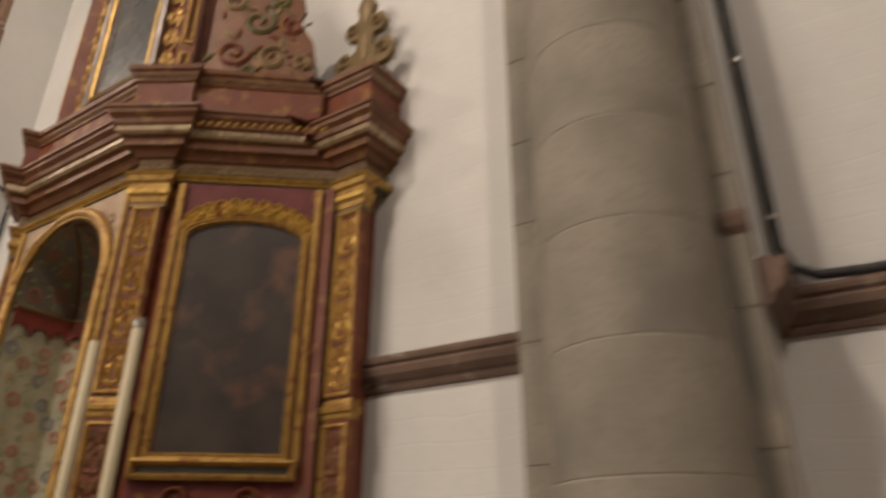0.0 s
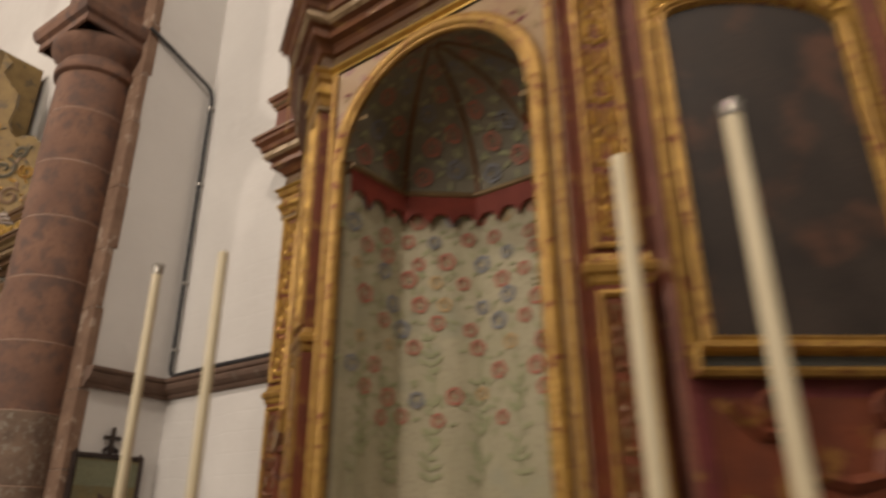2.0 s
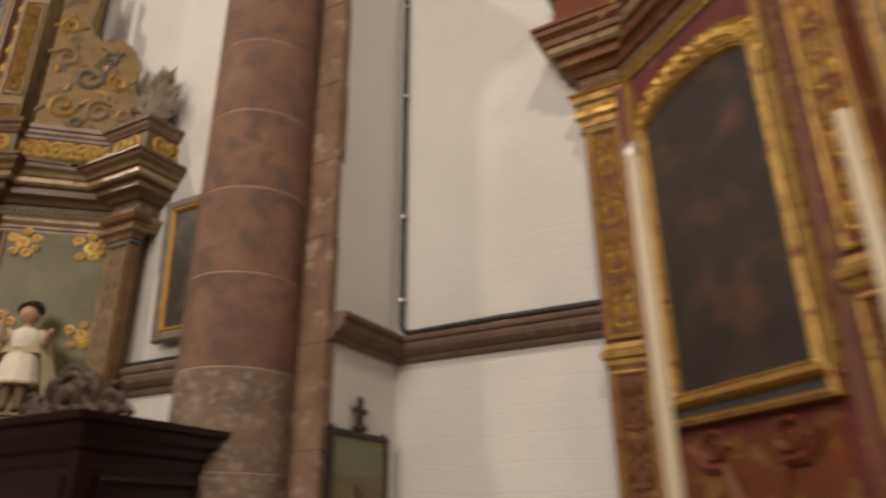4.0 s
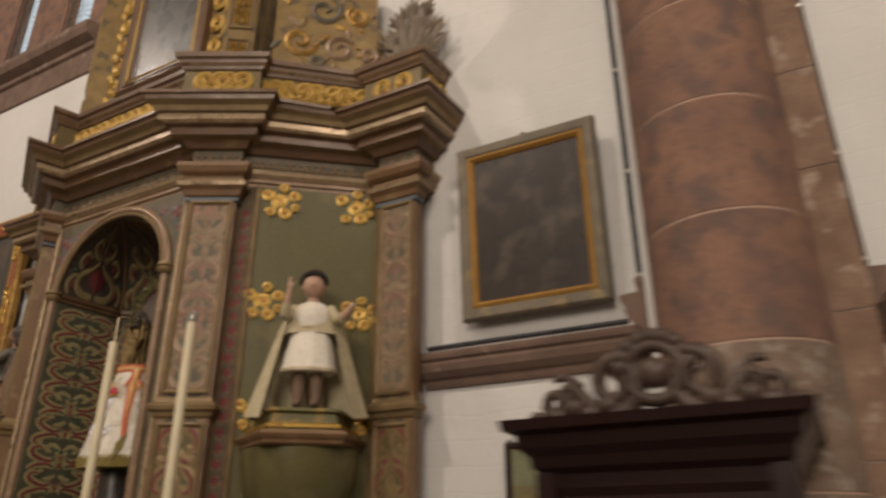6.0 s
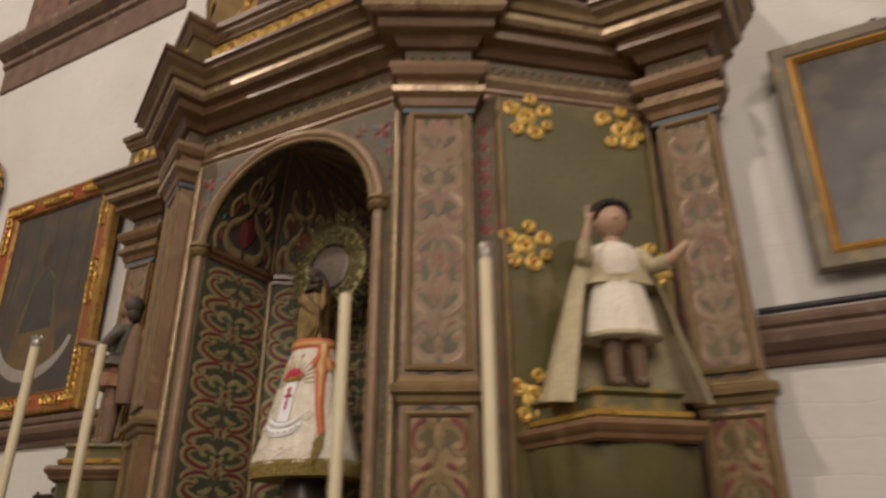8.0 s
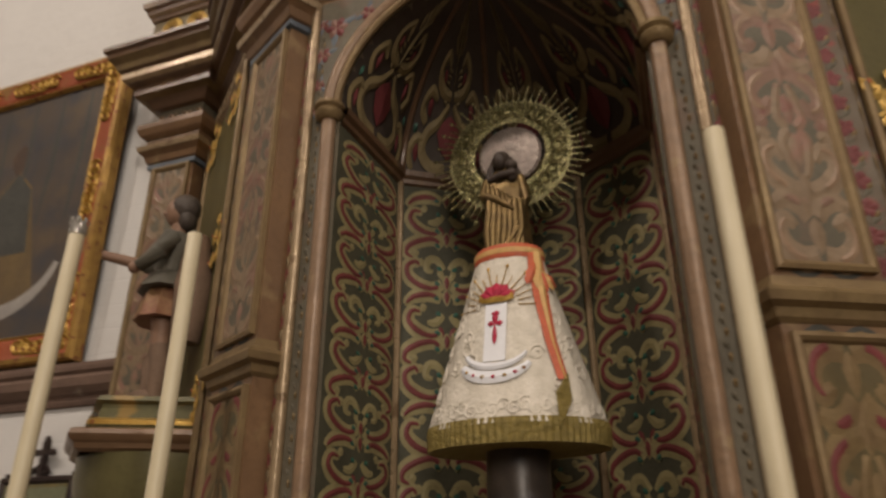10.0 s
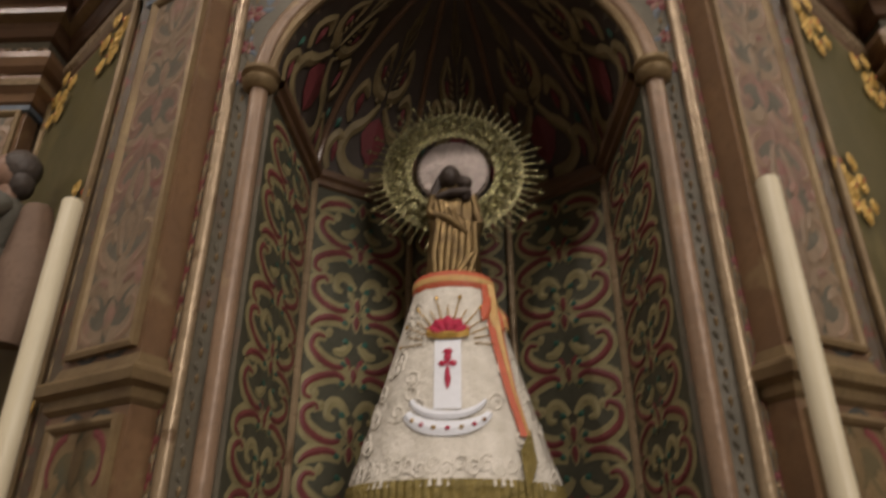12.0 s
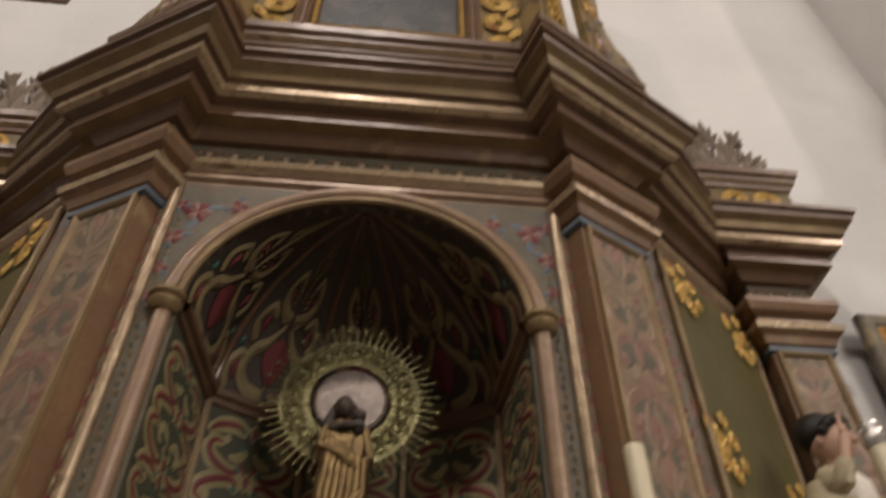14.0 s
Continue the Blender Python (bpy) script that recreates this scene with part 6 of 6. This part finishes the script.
for k in range(15):
    a = math.pi * (0.02 + 0.96 * k / 14)
    l0, l1 = 0.062, 0.105 if k % 2 else 0.125
    ribbon(bm, [(l0 * math.cos(a), 2.345 + l0 * math.sin(a)), (l1 * math.cos(a), 2.345 + l1 * math.sin(a))], 0.006, E1, 0.004, 2)
    if k % 2 == 0:
        petal(bm, l1 * math.cos(a), 2.345 + l1 * math.sin(a), a, 0.014, 0.011, E1, 0.005, 2)
part("embroidered_emblem", bm, [MANTLE_PLAIN, CROSS_RED, BRIGHT_GILT], m, "crown, column and red cross embroidery")
bm = bmesh.new()
rng = random.Random(3)
for k in range(26):
    a = -1.5 + 3.0 * k / 25
    z = 2.055 + 0.01 * (k % 2)
    ribbon(bm, spiral(a * skirt_r(z), z, 0.022, 0.005, 0.9 * k, 1.3, n=10), 0.008, lambda x, z, h: cone(x, z, h + 0.001), 0.002)
for k in range(34):
    z = rng.uniform(2.10, 2.45)
    x = rng.choice((-1, 1)) * rng.uniform(0.075, 1.2 * skirt_r(z))
    ribbon(bm, spiral(x, z, 0.026, 0.006, rng.uniform(0, 6), 1.3, n=10), 0.009, lambda x, z, h: cone(x, z, h + 0.001), 0.003)
part("raised_embroidery", bm, MANTLE, m)

bm = bmesh.new()
lathe(bm, [(0.070, 2.50), (0.074, 2.54), (0.066, 2.62), (0.064, 2.70), (0.070, 2.76), (0.058, 2.80), (0.034, 2.83), (0.026, 2.85)], 42, 0, 0, 0, 0.07, 9, 1, 0.8)
for k in range(7):
    x = -0.055 + 0.018 * k
    limb(bm, [(x * 0.8, -0.050, 2.77 - 0.012 * k), (x * 0.9 + 0.012, -0.062, 2.69), (x + 0.004, -0.060, 2.60), (x * 0.7 - 0.006, -0.064, 2.52)], [0.006, 0.010, 0.011, 0.007], 0, 8)
limb(bm, [(0.055, -0.03, 2.79), (0.072, -0.04, 2.70), (0.050, -0.062, 2.60), (0.0, -0.07, 2.53)], [0.012, 0.013, 0.012, 0.008], 0, 8)
limb(bm, [(-0.055, -0.03, 2.79), (-0.060, -0.05, 2.73), (-0.01, -0.072, 2.70), (0.04, -0.066, 2.66)], [0.012, 0.014, 0.012, 0.008], 0, 8)
ball(bm, (-0.008, -0.03, 2.858), 0.026, 1, 0.9, 1, 1.3)
ball(bm, (0.034, -0.055, 2.82), 0.020, 1)
ball(bm, (-0.008, -0.014, 2.862), 0.031, 1, 1, 0.9, 1.25)
limb(bm, [(-0.03, -0.005, 2.875), (-0.045, 0.0, 2.83), (-0.055, 0.0, 2.79)], [0.012, 0.018, 0.016], 1)
limb(bm, [(0.014, -0.005, 2.875), (0.03, 0.0, 2.83), (0.045, 0.0, 2.79)], [0.012, 0.018, 0.016], 1)
limb(bm, [(-0.04, -0.04, 2.785), (0.0, -0.065, 2.785), (0.045, -0.06, 2.79)], [0.011, 0.012, 0.012], 1)
ball(bm, (0.034, -0.052, 2.79), 0.018, 1, 1, 0.9, 1.4)
ob = part("madonna_statue", bm, [BRONZE, BLACK_FIGURE], None, smooth=50)
ob.location = (VX, VY, 0.035)
tagged(ob, "small dark figure in gilt bronze robes on the pillar", "statue")

h = thing("halo", (VX, 2.60, 2.97), "large pierced silver-gilt sunburst halo", "halo")
HA = flat(0, 0, 0)


def ring_mesh(r0, r1, h0, n=64, wave=0.0):
    bm = bmesh.new()
    rows = []
    for rr, g in ((r0, 0.0), (r0, h0 * 0.6), ((r0 * 2 + r1) / 3, h0), ((r0 + 2 * r1) / 3, h0), (r1, h0 * 0.5), (r1, 0.0)):
        rows.append([bm.verts.new(HA(rr * (1 + wave * math.cos(24 * 2 * math.pi * i / n)) * math.cos(2 * math.pi * i / n), rr * (1 + wave * math.cos(24 * 2 * math.pi * i / n)) * math.sin(2 * math.pi * i / n), g)) for i in range(n)])
    for a, b in zip(rows, rows[1:] + rows[:1]):
        for i in range(n):
            face(bm, (a[i], a[(i + 1) % n], b[(i + 1) % n], b[i]))
    return bm


part("ring", ring_mesh(0.122, 0.210, 0.010, 96), SILVER_GILT, h)
part("inner_disc", lathe(bmesh.new(), [(0.100, -0.004), (0.108, 0.0), (0.10, 0.006), (0.03, 0.010)], 96, 0, 0, 0, 0.02, 32), PALE_SILVER, h, "pale rose-silver disc").rotation_euler[0] = radians(90)
bm = bmesh.new()
for k in range(24):
    a = 2 * math.pi * k / 24
    ribbon(bm, spiral(0.166 * math.cos(a), 0.166 * math.sin(a), 0.028, 0.008, a, 1.4, n=12), 0.010, lambda x, z, g: HA(x, z, g + 0.010), 0.006)
    petal(bm, 0.13 * math.cos(a + 0.13), 0.13 * math.sin(a + 0.13), a + 0.13, 0.075, 0.016, lambda x, z, g: HA(x, z, g + 0.010), 0.006)
part("pierced_foliage", bm, SILVER_GILT, h)
ray_meshes = []
for l in (0.252, 0.275):
    bm = bmesh.new()
    limb(bm, [HA(0.205, 0, 0.004), HA(l, 0, 0.004)], [0.0045, 0.0015], n=5)
    if l > 0.26:
        ball(bm, HA(l * 0.96, 0, 0.004), 0.007, 0, 1, 0.6, 1, 6, 4)
    me = bpy.data.meshes.new("ray")
    bm.to_mesh(me)
    bm.free()
    me.materials.append(SILVER_GILT)
    ray_meshes.append(me)
for k in range(64):
    ob = new("ray", ray_meshes[k % 2])
    ob.parent, ob.rotation_euler = h, (0, -2 * math.pi * k / 64, 0)
part("back_stay", limb(bmesh.new(), [(0, 0.01, -0.02), (0, 0.01, -0.40)], 0.008, n=6), BRONZE, h)


# ---- pictures ----
def picture(x, y, z, w, ht, turn, rows, canvas, label, category="painting", tip=0.0):
    """A framed picture: rows of (name, inset from the edge, moulding profile, material)."""
    t = thing("painting" if category == "painting" else "framed_print", (x, y, z), label, category, turn=turn)
    t.rotation_euler[0] = radians(tip)
    at = flat(0, 0, 0)
    for nm, d, prof, mat in rows:
        bm = bmesh.new()
        rim(bm, inset(rect(w, ht), d), prof, at)
        part(nm, bm, mat, t)
    inner = inset(rect(w, ht), rows[-1][1] + rows[-1][2][-1][0] - 0.004)
    bm = bmesh.new()
    slab(bm, inner, at, -0.012, 0.008)
    part("canvas", bm, canvas, t)
    part("backboard", slab(bmesh.new(), inset(rect(w, ht), 0.004), at, -0.02, -0.012), BLACK_WOOD, t)
    return t, at


t, at = picture(-8.18, 2.905, 2.66, 0.78, 0.98, 0, [("outer_frame", 0.0, [(0, -0.02), (0, 0.02), (0.012, 0.032), (0.05, 0.030), (0.062, 0.022)], GREY_FRAME), ("gilt_slip", 0.062, [(0, 0.0), (0, 0.024), (0.014, 0.032), (0.03, 0.016), (0.034, 0.006)], GOLD_SLIP)], CANVAS_GREY, "dark clouded oil painting in a gilt and grey frame", tip=2.5)
part("hook", box(bmesh.new(), -0.012, -0.006, 0.975, 0.012, 0.006, 1.0), BLACK_PIPE, t)

t, at = picture(-13.35, 2.92, 2.545, 1.30, 1.69, 0, [("outer_frame", 0.0, [(0, -0.02), (0, 0.03), (0.01, 0.045), (0.03, 0.05)], GILT), ("red_band", 0.03, [(0, 0.05), (0.02, 0.045), (0.09, 0.035), (0.10, 0.03)], FRAME_RED), ("gilt_slip", 0.13, [(0, 0.03), (0.01, 0.036), (0.022, 0.012)], GILT)], CANVAS_BLUE, "large dark painting in a red and gilt carved frame", tip=1.5)
bm = bmesh.new()
for k, (fx, fz, v) in enumerate([(sx * 0.57, sz, True) for sx in (-1, 1) for sz in (0.25, 0.85, 1.42)] + [(sx, sz, False) for sx in (-0.45, 0.0, 0.45) for sz in (0.08, 1.61)]):
    for j in range(7):
        o = (j - 3) * 0.045
        x0, z0 = (fx, fz + o) if v else (fx + o, fz)
        ribbon(bm, spiral(x0, z0, 0.042, 0.01, 1.1 * j, 1.3, n=12), 0.02, lambda x, z, g: at(x, z, g + 0.042), 0.010)
part("gilded_carving", bm, BRIGHT_GILT, t, "gilded leaf carving")
bm = bmesh.new()
P = lambda x, z, g: at(x, z, 0.0085 + g * 0.05)
slab(bm, [(-0.30, 0.32), (0.28, 0.32), (0.20, 0.62), (0.10, 0.98), (-0.02, 1.10), (-0.14, 0.96), (-0.24, 0.6)], at, 0.008, 0.0085, 0)
slab(bm, [(-0.20, 0.60), (0.16, 0.60), (0.10, 0.96), (-0.02, 1.08), (-0.13, 0.95)], at, 0.0085, 0.009, 1)
petal(bm, -0.03, 1.06, 1.57, 0.20, 0.13, P, 0.004, 3)
ribbon(bm, [(0.42 * math.sin(a), 0.62 - 0.34 * math.cos(a)) for a in [-1.25 + 2.5 * i / 18 for i in range(19)]], 0.085, lambda x, z, g: at(x, z, 0.0095 + g * 0.1), 0.004, 2)
for k in range(5):
    ribbon(bm, [(-0.4 + 0.2 * k, 1.5), (-0.36 + 0.19 * k, 1.1), (-0.42 + 0.2 * k, 0.75)], 0.03, P, 0.004, 1)
part("figure_painting", bm, [OCHRE, SLATE, SILVER_PAINT, CANVAS_FLESH], t)


def station(x, y, z, w, ht, turn, label):
    """A small framed print with a cross on top."""
    t, at = picture(x, y, z, w, ht, turn, [("outer_frame", 0.0, [(0, -0.015), (0, 0.014), (0.006, 0.02), (0.02, 0.02), (0.028, 0.012), (0.032, 0.006)], BLACK_WOOD)], PRINT, label, "framed print")
    bm = bmesh.new()
    slab(bm, rect(w - 0.07, ht * 0.26, 0, ht * 0.66), at, 0.008, 0.0085)
    part("sky", bm, PRINT_SKY, t)
    bm = bmesh.new()
    for k, (px, pz, a, l, q) in enumerate(((-0.05, 0.35, 0.9, 0.3, 0.05), (0.06, 0.35, 2.2, 0.3, 0.05), (0.0, 0.2, 1.57, 0.26, 0.12), (-0.12, 0.15, 1.4, 0.2, 0.10), (0.12, 0.15, 1.7, 0.2, 0.10), (0.0, 0.42, 1.57, 0.08, 0.06))):
        petal(bm, px * w * 2.2, pz * ht, a, l * ht, q * w * 2.2, lambda u, v, g: at(u, v, 0.009 + g * 0.1), 0.004, k % 3)
    part("printed_scene", bm, [OCHRE, CANVAS_FLESH, RED_PAINT], t)
    bm = bmesh.new()
    box(bm, -0.011, -0.011, ht, 0.011, 0.011, ht + 0.15)
    box(bm, -0.045, -0.009, ht + 0.088, 0.045, 0.009, ht + 0.110)
    for px, pz in ((0, ht + 0.155), (-0.048, ht + 0.099), (0.048, ht + 0.099)):
        ball(bm, (px, 0, pz), 0.016, 0, 1, 0.6, 1, 8, 6)
    for k in (-1, 1):
        ribbon(bm, [(k * a, b) for a, b in spiral(0.03, ht + 0.022, 0.022, 0.006, -1.5, 1.2, n=10)], 0.012, at, 0.008)
        limb(bm, [(k * 0.012, 0, ht + 0.05), (k * 0.05, 0, ht + 0.012)], 0.008, n=6)
    part("cross", bm, BLACK_WOOD, t, "small black wooden cross")
    for k in (-1, 1):
        part("corner_peg", ball(bmesh.new(), (k * (w / 2 - 0.02), 0, ht + 0.008), 0.01), BLACK_WOOD, t)
    return t


station(-6.80, 2.69, 1.40, 0.47, 0.565, 90, "small devotional print in a black frame on the pier")
station(-8.15, 2.935, 1.49, 0.46, 0.565, 0, "small devotional print in a black frame below the string course")
station(-12.79, 2.935, 1.49, 0.42, 0.565, 0, "small devotional print in a black frame on the wall")

# the edge of a gilded carved frame
t = thing("gilded_frame", (-14.75, 2.93, 4.02), "carved gilded oval frame on the wall", "frame")
bm = bmesh.new()
at = flat(0, 0, 0)
for k in range(22):
    a = 2 * math.pi * k / 22
    ribbon(bm, spiral(0.33 * math.cos(a), 0.45 + 0.42 * math.sin(a), 0.075, 0.02, a + 1, 1.3, n=14), 0.04, at, 0.03)
    ball(bm, at(0.31 * math.cos(a), 0.45 + 0.40 * math.sin(a), 0.0), 0.05, 0, 1, 0.5, 1, 8, 6)
part("carving", bm, GILT, t)
part("canvas", slab(bmesh.new(), [(0.29 * math.cos(2 * math.pi * i / 24), 0.45 + 0.38 * math.sin(2 * math.pi * i / 24)) for i in range(24)], at, -0.02, 0.0), CANVAS, t)

# ---- confessional before the red pier ----
c = thing("confessional", (-7.385, 1.80, 0), "dark mahogany confessional with a carved scroll crest", "confessional")
part("body", box(bmesh.new(), -0.26, -0.28, 0, 0.26, 0.31, 1.80, bevel=0.01), MAHOGANY, c)
for s in (-1, 1):
    part("corner_post", box(bmesh.new(), s * 0.26 - 0.025, -0.305, 0, s * 0.26 + 0.025, -0.255, 1.80, bevel=0.006), MAHOGANY, c)
    bm = bmesh.new()
    for z0, z1 in ((0.2, 0.95), (1.05, 1.72)):
        rim(bm, rect(0.46, z1 - z0, 0, z0), [(0, 0), (0, 0.012), (0.015, 0.018), (0.03, 0.004)], flat(s * 0.26, 0.02, 90 * s))
    part("side_panel", bm, MAHOGANY, c)
box(bm := bmesh.new(), -0.22, -0.30, 0.1, 0.22, -0.275, 1.72, bevel=0.008)
part("door", bm, MAHOGANY, c)
bm = sweep(bmesh.new(), [(-0.26, 0.31), (-0.26, -0.28), (0.26, -0.28), (0.26, 0.31)], [(0.0, 1.74), (0.01, 1.76), (0.012, 1.79), (0.03, 1.805), (0.035, 1.83), (0.055, 1.85), (0.06, 1.88), (0.085, 1.89), (0.09, 1.915), (-0.1, 1.92)])
part("cornice", bm, MAHOGANY, c)
part("top_board", box(bmesh.new(), -0.25, -0.26, 1.885, 0.25, 0.30, 1.917), MAHOGANY, c)
bm = bmesh.new()
for s in (-1, 1):
    for pts, wd in ((spiral(0.13, 2.015, 0.085, 0.015, -1.4, -1.6, n=26), 0.05), (spiral(0.33, 1.975, 0.05, 0.01, 2.6, 1.4, n=20), 0.035), ([(0.43, 1.925), (0.40, 1.95), (0.37, 1.94), (0.33, 1.93)], 0.03), ([(0.20, 1.95), (0.25, 2.0), (0.28, 2.02), (0.31, 2.0)], 0.04), ([(0.13, 1.93), (0.22, 1.945), (0.28, 1.93)], 0.035), ([(0.24, 2.01), (0.29, 2.045), (0.33, 2.04)], 0.028)):
        limb(bm, [(s * a * 0.80, -0.18, b) for a, b in pts], [wd * 0.55 * (1 - 0.5 * i / len(pts)) for i in range(len(pts))], n=8)
    for a in range(5):
        ball(bm, (s * (0.08 + 0.045 * a), -0.19, 1.94 + 0.02 * (a % 2)), 0.026, 0, 1.2, 0.7, 1, 8, 6)
ball(bm, (0, -0.19, 2.03), 0.04, 0, 1, 0.6, 1)
limb(bm, [(0.07 * math.cos(0.4 * k), -0.19, 2.03 + 0.07 * math.sin(0.4 * k)) for k in range(17)], 0.018, n=8)
for k in range(9):
    a = math.pi * k / 8
    ball(bm, (0.085 * math.cos(a), -0.19, 2.05 + 0.075 * math.sin(a)), 0.024, 0, 1, 0.7, 1, 8, 6)
box(bm, -0.26, -0.20, 1.915, 0.26, -0.16, 1.935)
part("carved_crest", bm, CARVED_OAK, c, "carved dark oak scroll crest", smooth=50)
